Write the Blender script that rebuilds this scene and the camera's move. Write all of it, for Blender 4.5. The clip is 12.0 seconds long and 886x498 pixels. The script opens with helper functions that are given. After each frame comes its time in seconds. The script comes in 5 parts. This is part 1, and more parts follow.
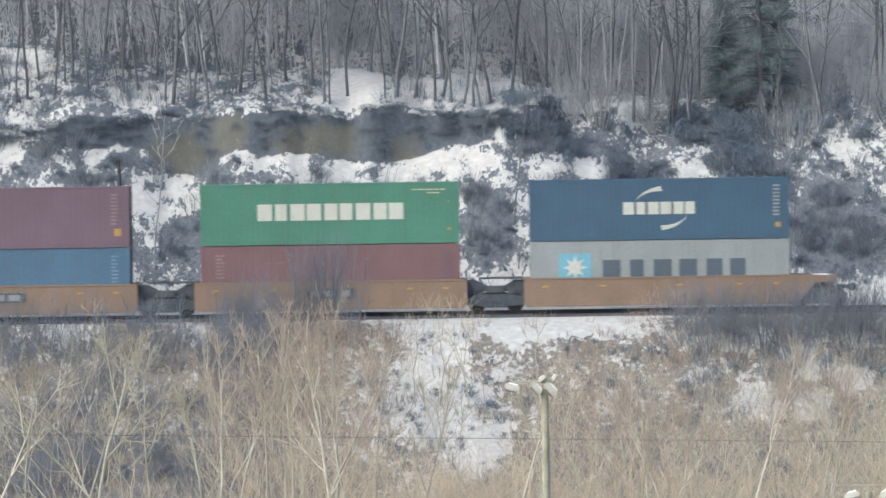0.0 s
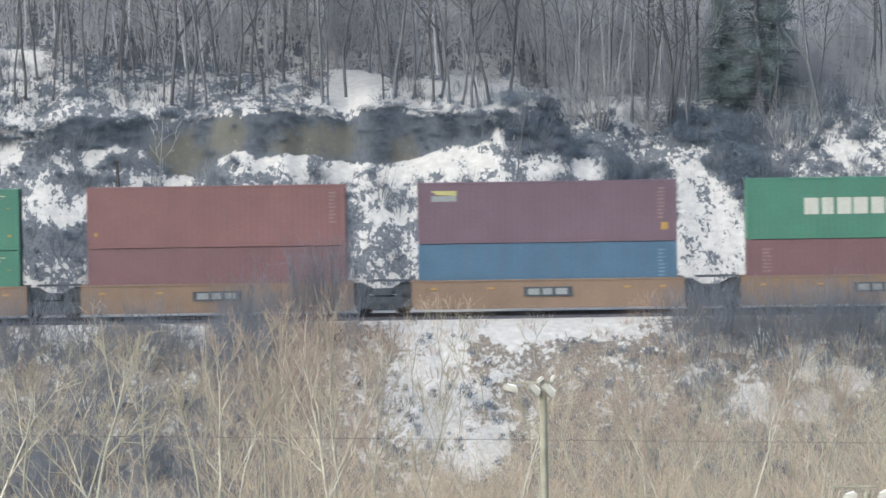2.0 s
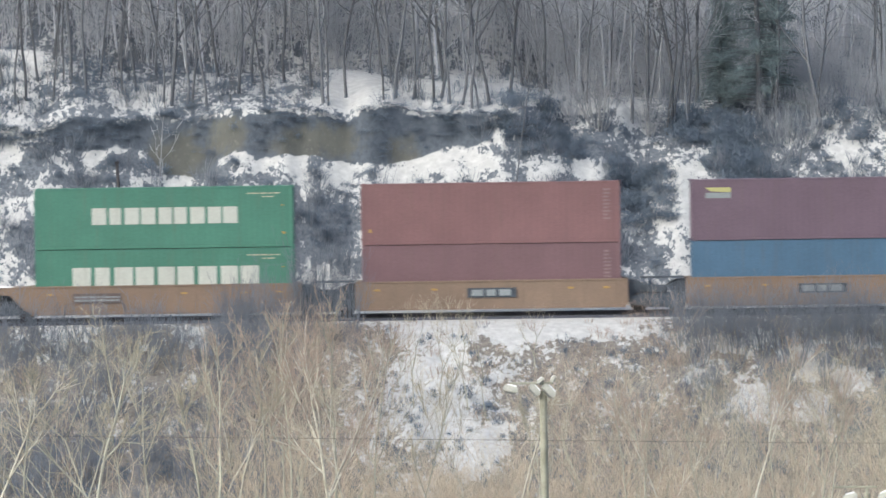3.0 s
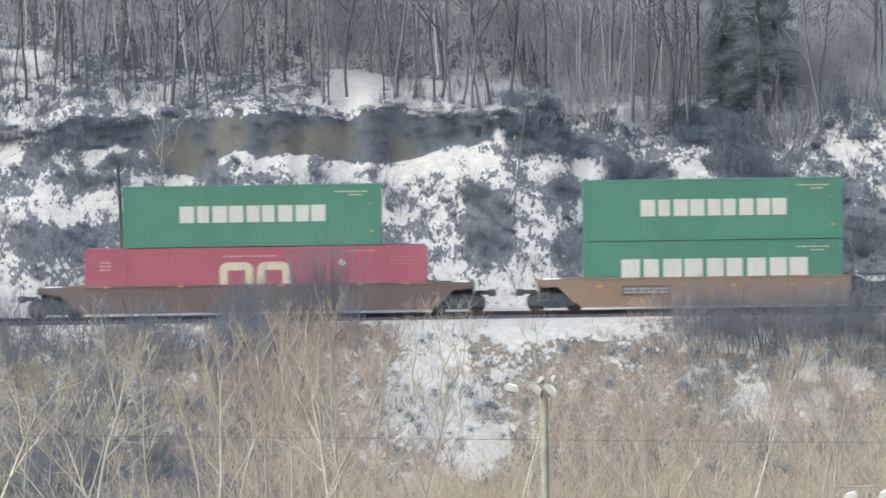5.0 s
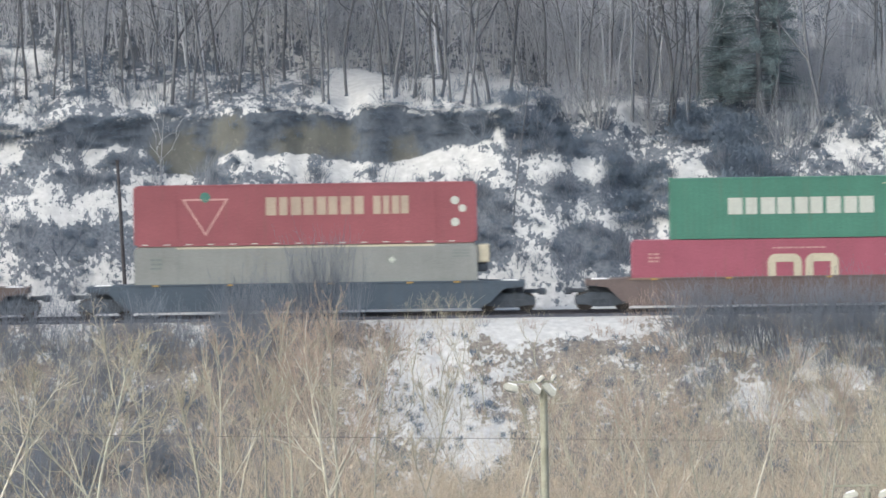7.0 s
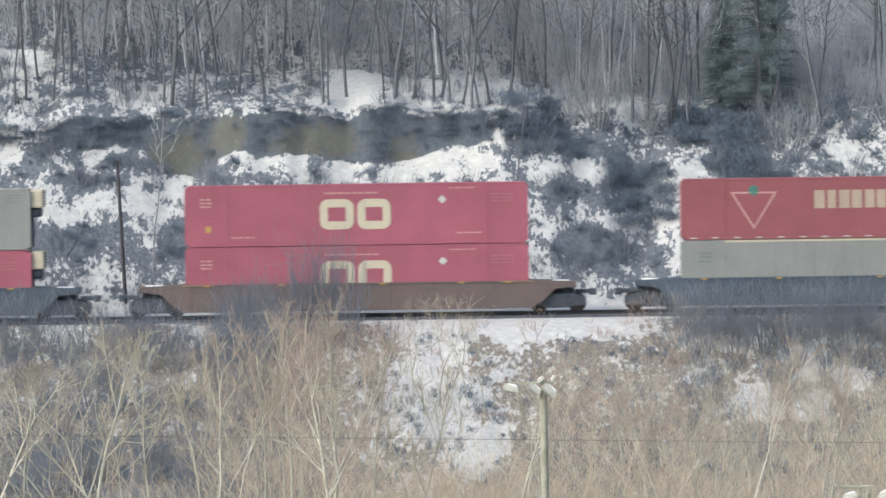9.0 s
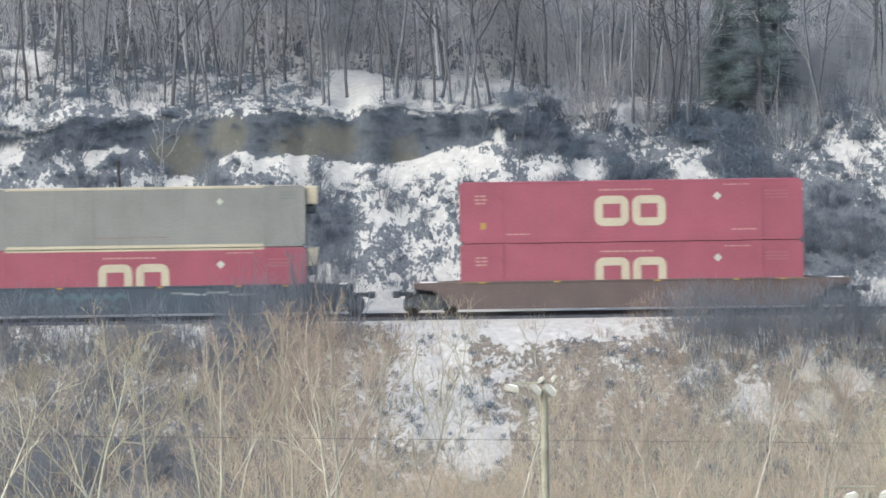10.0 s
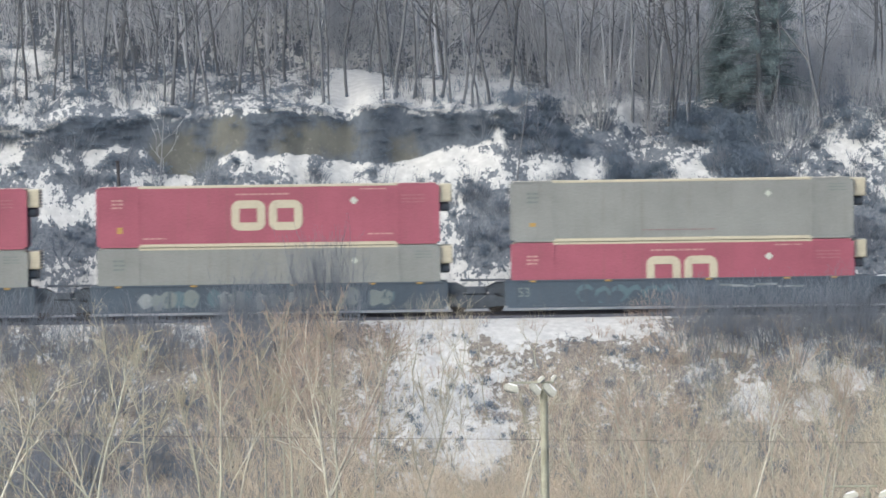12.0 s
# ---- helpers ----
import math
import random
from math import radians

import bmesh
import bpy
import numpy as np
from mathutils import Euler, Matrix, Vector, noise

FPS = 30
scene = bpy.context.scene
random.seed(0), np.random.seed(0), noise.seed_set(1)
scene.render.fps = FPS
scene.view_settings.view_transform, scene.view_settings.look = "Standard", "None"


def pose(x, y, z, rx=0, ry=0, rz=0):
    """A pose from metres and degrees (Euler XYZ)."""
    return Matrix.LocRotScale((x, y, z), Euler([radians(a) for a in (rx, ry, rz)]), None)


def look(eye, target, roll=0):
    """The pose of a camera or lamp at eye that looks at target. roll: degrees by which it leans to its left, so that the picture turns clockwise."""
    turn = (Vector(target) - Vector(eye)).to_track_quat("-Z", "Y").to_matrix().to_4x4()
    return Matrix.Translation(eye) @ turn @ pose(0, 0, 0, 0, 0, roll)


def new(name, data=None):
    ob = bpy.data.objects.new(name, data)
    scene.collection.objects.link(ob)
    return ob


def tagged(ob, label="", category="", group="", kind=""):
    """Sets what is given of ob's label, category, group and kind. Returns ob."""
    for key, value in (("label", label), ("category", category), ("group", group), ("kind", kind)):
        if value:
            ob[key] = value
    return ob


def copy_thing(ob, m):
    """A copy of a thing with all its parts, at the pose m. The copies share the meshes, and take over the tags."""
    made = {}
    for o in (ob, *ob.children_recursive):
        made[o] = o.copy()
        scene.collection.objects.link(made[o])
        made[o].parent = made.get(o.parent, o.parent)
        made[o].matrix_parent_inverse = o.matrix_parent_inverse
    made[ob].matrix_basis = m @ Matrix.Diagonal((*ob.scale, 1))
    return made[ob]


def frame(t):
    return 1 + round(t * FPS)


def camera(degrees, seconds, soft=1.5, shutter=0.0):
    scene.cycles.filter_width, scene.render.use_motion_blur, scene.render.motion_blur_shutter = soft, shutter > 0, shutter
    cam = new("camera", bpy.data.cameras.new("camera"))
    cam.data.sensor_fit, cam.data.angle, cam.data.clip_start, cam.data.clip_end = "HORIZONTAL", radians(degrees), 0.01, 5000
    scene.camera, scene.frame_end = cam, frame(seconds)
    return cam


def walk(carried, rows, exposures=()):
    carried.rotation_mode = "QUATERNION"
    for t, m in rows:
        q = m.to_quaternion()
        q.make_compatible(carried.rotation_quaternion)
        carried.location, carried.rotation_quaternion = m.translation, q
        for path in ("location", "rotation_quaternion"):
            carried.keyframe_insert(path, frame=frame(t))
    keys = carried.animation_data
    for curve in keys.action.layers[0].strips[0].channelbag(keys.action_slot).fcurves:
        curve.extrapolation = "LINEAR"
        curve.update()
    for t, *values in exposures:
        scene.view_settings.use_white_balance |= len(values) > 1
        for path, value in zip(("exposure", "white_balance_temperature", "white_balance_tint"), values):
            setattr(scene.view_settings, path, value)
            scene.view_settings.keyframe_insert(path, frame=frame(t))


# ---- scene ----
# Plan: x along the track, y away from the viewer, z up from the rail head.
SPEED = 12.907
EYE = Vector((0.0, -301.2, 9.5))
SHAKE = [(0, 1.7, -1.5), (0.5, -1.3, 0.3), (1, -1.3, -1.5), (1.5, 0.2, 0.0), (2, -1.2, 0.3), (2.5, -2.7, 1.5), (3, -1.0, 1.0),
         (4, -0.5, 0.3), (5, 0.0, 0.0), (5.5, 0.0, 1.5), (6, 0.0, 0.0), (6.5, 0.3, -0.8), (7, -0.3, -1.4), (8, -0.4, -0.4),
         (9, -0.6, 0.0), (9.5, 0.8, 0.2), (10, 0.5, 0.8), (10.5, 0.0, 0.3), (11, 0.0, 0.3), (11.5, 1.0, 0.5), (12, 0.0, -0.3)]
cam = camera(7.95, 12.0, soft=1.63, shutter=0.35)
walk(cam, [(t, look(EYE, (-a / 37.6, 0.0, 3.0 + b / 37.6), -0.83)) for t, a, b in SHAKE], exposures=[(0, 0.62, 5980, 4), (12, 0.62, 5980, 4)])

# ---- light ----
world = bpy.data.worlds.new("world")
scene.world = world
world.use_nodes = True
sky = world.node_tree.nodes.new("ShaderNodeTexSky")
sky.sky_type, sky.sun_disc = "NISHITA", False
sky.sun_elevation, sky.sun_rotation = radians(41), radians(230)
sky.air_density, sky.dust_density = 1.0, 5.0
world.node_tree.nodes["Background"].inputs[1].default_value = 0.15
world.node_tree.links.new(sky.outputs[0], world.node_tree.nodes["Background"].inputs[0])
sun = new("sun", bpy.data.lights.new("sun", "SUN"))
sun.data.energy, sun.data.angle, sun.data.color = 0.70, radians(24.0), (1.0, 0.94, 0.85)
sun.matrix_basis = look((0, 0, 0), (0.58, 0.48, -0.66))


# ---- materials ----
def material(name, colour, other=None, rough=0.7, metal=0.0, scale=3.0, fine=40.0, bump=0.2, contrast=0.5, random_by=0.0):
    """Base colour with stains at one scale, grain at another, and relief."""
    mat = bpy.data.materials.new(name)
    mat.use_nodes = True
    n, l = mat.node_tree.nodes, mat.node_tree.links
    b = n["Principled BSDF"]
    b.inputs["Roughness"].default_value, b.inputs["Metallic"].default_value = rough, metal
    co = n.new("ShaderNodeTexCoord")
    big, small = n.new("ShaderNodeTexNoise"), n.new("ShaderNodeTexNoise")
    for tex, sc in ((big, scale), (small, fine)):
        tex.inputs["Scale"].default_value = sc
        tex.inputs["Detail"].default_value = 6
        l.new(co.outputs["Object"], tex.inputs["Vector"])
    ramp = n.new("ShaderNodeValToRGB")
    ramp.color_ramp.elements[0].position, ramp.color_ramp.elements[1].position = 0.5 - 0.5 * contrast * 0.5, 0.5 + 0.5 * contrast * 0.5
    other = other or tuple(c * 0.7 for c in colour)
    ramp.color_ramp.elements[0].color, ramp.color_ramp.elements[1].color = (*other, 1), (*colour, 1)
    l.new(big.outputs["Fac"], ramp.inputs["Fac"])
    mix = n.new("ShaderNodeMixRGB")
    mix.blend_type = "OVERLAY"
    mix.inputs[0].default_value = 0.35
    l.new(ramp.outputs[0], mix.inputs[1])
    l.new(small.outputs["Fac"], mix.inputs[2])
    out = mix.outputs[0]
    if random_by:
        info = n.new("ShaderNodeObjectInfo")
        hsv = n.new("ShaderNodeHueSaturation")
        rng = n.new("ShaderNodeMapRange")
        rng.inputs["To Min"].default_value, rng.inputs["To Max"].default_value = 1 - random_by, 1 + random_by
        l.new(info.outputs["Random"], rng.inputs["Value"])
        l.new(rng.outputs[0], hsv.inputs["Value"])
        l.new(out, hsv.inputs["Color"])
        out = hsv.outputs[0]
    l.new(out, b.inputs["Base Color"])
    if bump:
        bp = n.new("ShaderNodeBump")
        bp.inputs["Strength"].default_value, bp.inputs["Distance"].default_value = bump, 0.02
        l.new(small.outputs["Fac"], bp.inputs["Height"])
        l.new(bp.outputs[0], b.inputs["Normal"])
    return mat


def paint(name, colour, fade=0.8, rough=0.55):
    """Weathered container paint: faded panels, dirt streaks running down, a little rust."""
    mat = material(name, colour, tuple(c * fade for c in colour), rough, 0.0, 0.6, 14.0, 0.08, 0.9)
    n, l = mat.node_tree.nodes, mat.node_tree.links
    b = n["Principled BSDF"]
    old = b.inputs["Base Color"].links[0].from_socket
    co, mp, tex = n.new("ShaderNodeTexCoord"), n.new("ShaderNodeMapping"), n.new("ShaderNodeTexNoise")
    mp.inputs["Scale"].default_value = (3.0, 3.0, 0.25)
    tex.inputs["Scale"].default_value, tex.inputs["Detail"].default_value = 1.5, 7
    l.new(co.outputs["Object"], mp.inputs[0])
    l.new(mp.outputs[0], tex.inputs["Vector"])
    ramp = n.new("ShaderNodeValToRGB")
    ramp.color_ramp.elements[0].position, ramp.color_ramp.elements[1].position = 0.56, 0.78
    ramp.color_ramp.elements[0].color, ramp.color_ramp.elements[1].color = (0, 0, 0, 1), (0.24, 0.24, 0.24, 1)
    l.new(tex.outputs["Fac"], ramp.inputs[0])
    mix = n.new("ShaderNodeMixRGB")
    mix.inputs[2].default_value = (0.13, 0.10, 0.08, 1)
    l.new(ramp.outputs[0], mix.inputs[0])
    l.new(old, mix.inputs[1])
    l.new(mix.outputs[0], b.inputs["Base Color"])
    return mat


GREEN = paint("green_paint", (0.075, 0.215, 0.155))
MAROON = paint("maroon_paint", (0.155, 0.108, 0.142))
BROWNRED = paint("brown_red_paint", (0.215, 0.115, 0.118))
DARKRED = paint("dark_red_paint", (0.185, 0.108, 0.12))
NAVY = paint("navy_paint", (0.05, 0.105, 0.168))
BLUE = paint("blue_paint", (0.08, 0.155, 0.245))
LIGHTGREY = paint("light_grey_paint", (0.285, 0.315, 0.325))
GREY = paint("grey_paint", (0.262, 0.27, 0.262))
RED = paint("bright_red_paint", (0.345, 0.098, 0.14))
TIRERED = paint("warm_red_paint", (0.285, 0.088, 0.104))
ORANGE = paint("ochre_paint", (0.243, 0.173, 0.126), 0.75)
PALEYELLOW = paint("pale_yellow_paint", (0.48, 0.46, 0.2))
LEAFGREEN = paint("leaf_green_paint", (0.07, 0.2, 0.16))
FADEDRED = paint("faded_red_paint", (0.40, 0.165, 0.195))
FADEDCREAM = paint("thin_cream_paint", (0.46, 0.37, 0.29))
BROWN = paint("rust_brown_paint", (0.14, 0.108, 0.102), 0.7)
DARK = paint("blue_black_paint", (0.068, 0.092, 0.122), 0.75)
CREAM = paint("cream_paint", (0.53, 0.485, 0.37), 0.9)
WHITE = paint("white_paint", (0.52, 0.54, 0.49), 0.92)
INK = paint("dark_blue_paint", (0.085, 0.115, 0.15))
SKYBLUE = paint("sky_blue_paint", (0.17, 0.41, 0.53))
YELLOW = paint("yellow_paint", (0.45, 0.285, 0.085))
TEAL = paint("teal_paint", (0.10, 0.155, 0.185))
FADED = paint("faded_cream_paint", (0.55, 0.32, 0.30))
FADEDBLUE = paint("faded_blue_paint", (0.17, 0.27, 0.40))
FADEDROSE = paint("faded_rose_paint", (0.27, 0.19, 0.20))
FADEDGREY = paint("faded_grey_paint", (0.19, 0.22, 0.22))
STEEL = material("dark_steel", (0.09, 0.104, 0.125), (0.065, 0.075, 0.09), 0.6, 0.4)
RAILMAT = material("rusty_rail_steel", (0.065, 0.062, 0.072), (0.045, 0.043, 0.05), 0.5, 0.6)
WHEELMAT = material("wheel_steel", (0.07, 0.06, 0.055), None, 0.55, 0.6)
TIE = material("tarred_timber", (0.07, 0.055, 0.045), None, 0.9)
BALLAST = material("dark_ballast", (0.105, 0.108, 0.13), (0.065, 0.067, 0.085), 0.9, 0, 1.4, 14, 0.6, 0.6)
# Bark and twigs of the far wood: haze paled and blued into their colours.
BARK = material("hazed_bark", (0.43, 0.444, 0.475), (0.315, 0.325, 0.35), 0.9, 0, 2.0, 30, 0.4, 0.7, 0.45)
TWIG = material("hazed_twigs", (0.655, 0.675, 0.715), (0.50, 0.515, 0.55), 0.9, 0, 0.5, 20, 0.0, 0.7, 0.25)
PALEBARK = material("pale_bark", (0.47, 0.462, 0.375), (0.33, 0.325, 0.265), 0.7, 0, 1.2, 18, 0.3, 0.9, 0.2)
TANTWIG = material("tan_twigs", (0.57, 0.515, 0.40), (0.415, 0.375, 0.29), 0.8, 0, 0.35, 15, 0.0, 0.7, 0.2)
# Pale bark; bright highlights on the leaning stems are mottled into its colour.
PALESTEM = material("pale_bark_highlights", (0.72, 0.695, 0.59), (0.39, 0.365, 0.29), 0.6, 0, 2.2, 24, 0.3, 0.7, 0.1)
CANE = material("tan_canes", (0.635, 0.54, 0.415), (0.465, 0.395, 0.305), 0.8, 0, 0.35, 15, 0.0, 0.7, 0.2)
REDTWIG = material("reddish_twigs", (0.50, 0.40, 0.33), (0.37, 0.297, 0.245), 0.8, 0, 0.4, 15, 0.0, 0.7)
DARKTWIG = material("dark_twigs", (0.222, 0.247, 0.29), (0.162, 0.18, 0.213), 0.9, 0, 0.5, 20, 0.0, 0.7)
# Needles, scrub and dark bark: darks lifted and blued to include haze.
NEEDLE = material("dark_needles", (0.20, 0.258, 0.27), (0.145, 0.19, 0.20), 0.8, 0, 0.8, 20, 0.0, 0.7)
SCRUB = material("dark_scrub", (0.155, 0.193, 0.245), (0.113, 0.142, 0.182), 0.9, 0, 0.8, 20, 0.0, 0.7)
DARKBARK = material("dark_bark", (0.15, 0.157, 0.172), (0.105, 0.11, 0.122), 0.9, 0, 2.0, 30, 0.4, 0.7, 0.3)
POLEMAT = material("weathered_pole", (0.39, 0.38, 0.30), (0.28, 0.275, 0.21), 0.85, 0, 2, 30, 0.3)
DARKPOLE = material("tarred_pole", (0.07, 0.065, 0.07), None, 0.85)
SNOW = material("clean_snow", (0.88, 0.88, 0.87), (0.80, 0.80, 0.80), 0.8, 0, 1.5, 12, 0.4, 0.6)
LAMPMAT = material("white_lamp_shell", (0.52, 0.515, 0.45), (0.42, 0.415, 0.36), 0.4, 0, 4, 30, 0.1)
GLASS = material("lamp_lens", (0.5, 0.52, 0.5), None, 0.15)
CABLE = material("black_cable", (0.10, 0.095, 0.09), None, 0.6)


def ground_material():
    """Snow that lies on gentle ground in patches, bare soil on steep faces, dead leaves between."""
    mat = bpy.data.materials.new("snowy_ground")
    mat.use_nodes = True
    n, l = mat.node_tree.nodes, mat.node_tree.links
    b = n["Principled BSDF"]
    b.inputs["Roughness"].default_value = 0.85
    geo, co = n.new("ShaderNodeNewGeometry"), n.new("ShaderNodeTexCoord")

    def tex(scale, detail=8, rough=0.6, stretch=None):
        t = n.new("ShaderNodeTexNoise")
        t.inputs["Scale"].default_value, t.inputs["Detail"].default_value, t.inputs["Roughness"].default_value = scale, detail, rough
        if stretch:
            m = n.new("ShaderNodeMapping")
            m.inputs["Scale"].default_value = stretch
            l.new(co.outputs["Object"], m.inputs[0])
            l.new(m.outputs[0], t.inputs["Vector"])
        else:
            l.new(co.outputs["Object"], t.inputs["Vector"])
        return t.outputs["Fac"]

    def ramp(src, a, b_, ca=(0, 0, 0), cb=(1, 1, 1)):
        r = n.new("ShaderNodeValToRGB")
        r.color_ramp.elements[0].position, r.color_ramp.elements[1].position = a, b_
        r.color_ramp.elements[0].color, r.color_ramp.elements[1].color = (*ca, 1), (*cb, 1)
        l.new(src, r.inputs[0])
        return r.outputs[0]

    def mixed(fac, a, b_, blend="MIX"):
        m = n.new("ShaderNodeMixRGB")
        m.blend_type = blend
        for i, v in enumerate((fac, a, b_)):
            if hasattr(v, "links"):
                l.new(v, m.inputs[i])
            else:
                m.inputs[i].default_value = v if i == 0 else (*v, 1)
        return m.outputs[0]

    def sums(op, a, b_):
        m = n.new("ShaderNodeMath")
        m.operation = op
        for i, v in enumerate((a, b_)):
            if hasattr(v, "links"):
                l.new(v, m.inputs[i])
            else:
                m.inputs[i].default_value = v
        return m.outputs[0]

    sep = n.new("ShaderNodeSeparateXYZ")
    l.new(geo.outputs["Normal"], sep.inputs[0])
    soil = mixed(ramp(tex(0.5), 0.35, 0.65), (0.085, 0.087, 0.082), (0.122, 0.124, 0.11))
    soil = mixed(ramp(tex(1.1, 6, 0.6, (1, 1, 0.3)), 0.5, 0.68), soil, (0.097, 0.094, 0.082))
    soil = mixed(ramp(tex(3.5, 10, 0.75, (1, 1, 0.5)), 0.46, 0.62), soil, (0.113, 0.113, 0.10))
    soil = mixed(ramp(tex(5.0, 8, 0.7), 0.56, 0.66), soil, (0.155, 0.15, 0.135))
    # away from the paler stretches the soil turns darker and bluer
    dark_band = n.new("ShaderNodeAttribute")
    dark_band.attribute_name = "dark_band"
    dark_mix = ramp(sums("ADD", dark_band.outputs["Fac"], sums("MULTIPLY", sums("SUBTRACT", tex(1.4, 8, 0.65), 0.5), 1.3)), 0.30, 0.78)
    soil = mixed(dark_mix, soil, mixed(ramp(tex(4.0), 0.4, 0.6), (0.066, 0.08, 0.102), (0.096, 0.112, 0.137)))
    place = n.new("ShaderNodeSeparateXYZ")
    l.new(co.outputs["Object"], place.inputs[0])
    side = n.new("ShaderNodeMapRange")
    side.inputs["From Min"].default_value, side.inputs["From Max"].default_value = -3.0, 3.0
    l.new(place.outputs["Y"], side.inputs["Value"])
    # Browner litter valley side; blue-grey on the hill, haze tint included in its colour.
    bank_litter = mixed(ramp(tex(6.0), 0.4, 0.6), (0.13, 0.117, 0.106), (0.25, 0.224, 0.19))
    leaf = mixed(ramp(tex(6.0), 0.4, 0.6), (0.08, 0.094, 0.115), (0.147, 0.161, 0.183))
    leaf = mixed(side.outputs[0], bank_litter, leaf)
    # Greyer blotches in the snow colour stand in for shadows of twigs.
    white = mixed(ramp(tex(2.5), 0.4, 0.7), (0.43, 0.43, 0.425), (0.565, 0.563, 0.55))
    steep = sums("ADD", sep.outputs["Z"], sums("MULTIPLY", sums("SUBTRACT", tex(0.9), 0.5), 0.55))
    depth = n.new("ShaderNodeMapRange")
    depth.inputs["From Min"].default_value, depth.inputs["From Max"].default_value = 23.0, 31.0
    depth.inputs["To Max"].default_value = 0.04
    l.new(place.outputs["Y"], depth.inputs["Value"])
    patchy = sums("ADD", sums("MULTIPLY", tex(0.5, 8, 0.6, (1, 0.45, 0.8)), 0.35), sums("MULTIPLY", tex(1.3, 7, 0.64, (1, 0.42, 0.8)), 0.65))
    patchy = sums("ADD", patchy, sums("MULTIPLY", sums("SUBTRACT", tex(5.0, 6, 0.7, (1, 0.35, 0.8)), 0.5), 0.62))
    lie = n.new("ShaderNodeAttribute")
    lie.attribute_name = "drift"
    cover = ramp(sums("ADD", sums("SUBTRACT", patchy, depth.outputs[0]), lie.outputs["Fac"]), 0.487, 0.51)
    base = mixed(cover, leaf, white)
    base = mixed(ramp(steep, 0.52, 0.58), soil, base)
    l.new(base, b.inputs["Base Color"])
    bp = n.new("ShaderNodeBump")
    bp.inputs["Strength"].default_value, bp.inputs["Distance"].default_value = 0.5, 0.12
    l.new(tex(3.0), bp.inputs["Height"])
    l.new(bp.outputs[0], b.inputs["Normal"])
    return mat


GROUND = ground_material()


# ---- helpers for shapes ----
def part(name, bm, mat, parent, label=""):
    me = bpy.data.meshes.new(name)
    bm.to_mesh(me)
    bm.free()
    me.materials.append(mat)
    ob = new(name, me)
    ob.parent = parent
    return tagged(ob, label)


def shared(name, me, parent, m=None, label=""):
    ob = new(name, me)
    ob.parent = parent
    if m is not None:
        ob.matrix_basis = m
    return tagged(ob, label)


def box(bm, x0, x1, y0, y1, z0, z1, bevel=0.0):
    vs = [bm.verts.new((x, y, z)) for x in (x0, x1) for y in (y0, y1) for z in (z0, z1)]
    fs = [bm.faces.new([vs[i] for i in q]) for q in ((0, 1, 3, 2), (4, 6, 7, 5), (0, 4, 5, 1), (2, 3, 7, 6), (0, 2, 6, 4), (1, 5, 7, 3))]
    if bevel:
        es = list({e for f in fs for e in f.edges})
        bmesh.ops.bevel(bm, geom=es, offset=bevel, segments=1, affect="EDGES")
    return bm


def boxes(*rows, bevel=0.0):
    bm = bmesh.new()
    for r in rows:
        box(bm, *r, bevel)
    return bm


def prism(bm, pts, y0, y1):
    """An outline in x, z pushed from y0 to y1."""
    a = [bm.verts.new((x, y0, z)) for x, z in pts]
    b = [bm.verts.new((x, y1, z)) for x, z in pts]
    bm.faces.new(a), bm.faces.new(b[::-1])
    for i in range(len(pts)):
        j = (i + 1) % len(pts)
        bm.faces.new((a[j], a[i], b[i], b[j]))
    bmesh.ops.recalc_face_normals(bm, faces=bm.faces)
    return bm


def rod(bm, a, b, r, sides=8, r2=None):
    a, b = Vector(a), Vector(b)
    d = (b - a)
    m = Matrix.Translation((a + b) / 2) @ d.to_track_quat("Z", "Y").to_matrix().to_4x4()
    bmesh.ops.create_cone(bm, cap_ends=True, segments=sides, radius1=r, radius2=r if r2 is None else r2, depth=d.length, matrix=m)
    return bm


def ring(bm, x0, x1, z0, z1, w, y0, y1):
    for r in ((x0, x1, y0, y1, z1 - w, z1), (x0, x1, y0, y1, z0, z0 + w), (x0, x0 + w, y0, y1, z0 + w, z1 - w), (x1 - w, x1, y0, y1, z0 + w, z1 - w)):
        box(bm, *r)
    return bm


# ---- terrain ----
TABLE = np.random.RandomState(4).rand(256, 256)


def value_noise(x, y):
    xi, yi = np.floor(x).astype(int), np.floor(y).astype(int)
    fx, fy = x - xi, y - yi
    fx, fy = fx * fx * (3 - 2 * fx), fy * fy * (3 - 2 * fy)
    g = lambda i, j: TABLE[(xi + i) % 256, (yi + j) % 256]
    return (g(0, 0) * (1 - fx) + g(1, 0) * fx) * (1 - fy) + (g(0, 1) * (1 - fx) + g(1, 1) * fx) * fy - 0.5


def fbm(x, y, octaves=4):
    return sum(value_noise(x * 2 ** k + 17.3 * k, y * 2 ** k + 5.1 * k) * 0.5 ** k for k in range(octaves))


def edge(x):
    """The soil cliff: how far it stands back from its mean line, and how far it runs from foot to lip."""
    x = np.asarray(x, float)
    steep = np.interp(x, [-60, -22, -15, -11, 1, 4, 6, 9, 11, 16, 20, 60], [0.9, 0.95, 1, 1, 1, 0.9, 0.3, 0.5, 0.12, 0.12, 0.3, 0.6])
    return 1.6 * fbm(x * 0.12, x * 0 + 3.0, 3) + 0.5 * fbm(x * 0.6, x * 0 + 9.0, 2), np.interp(steep, [0, 0.9, 1], [7.0, 0.7, 0.5])


def back(y):
    """The cut slope stands back from the track: from its plan to its place."""
    return np.interp(y, [-9999, 1.5, 4.4, 14, 9999], [-9999, 1.5, 6.6, 14, 9999])


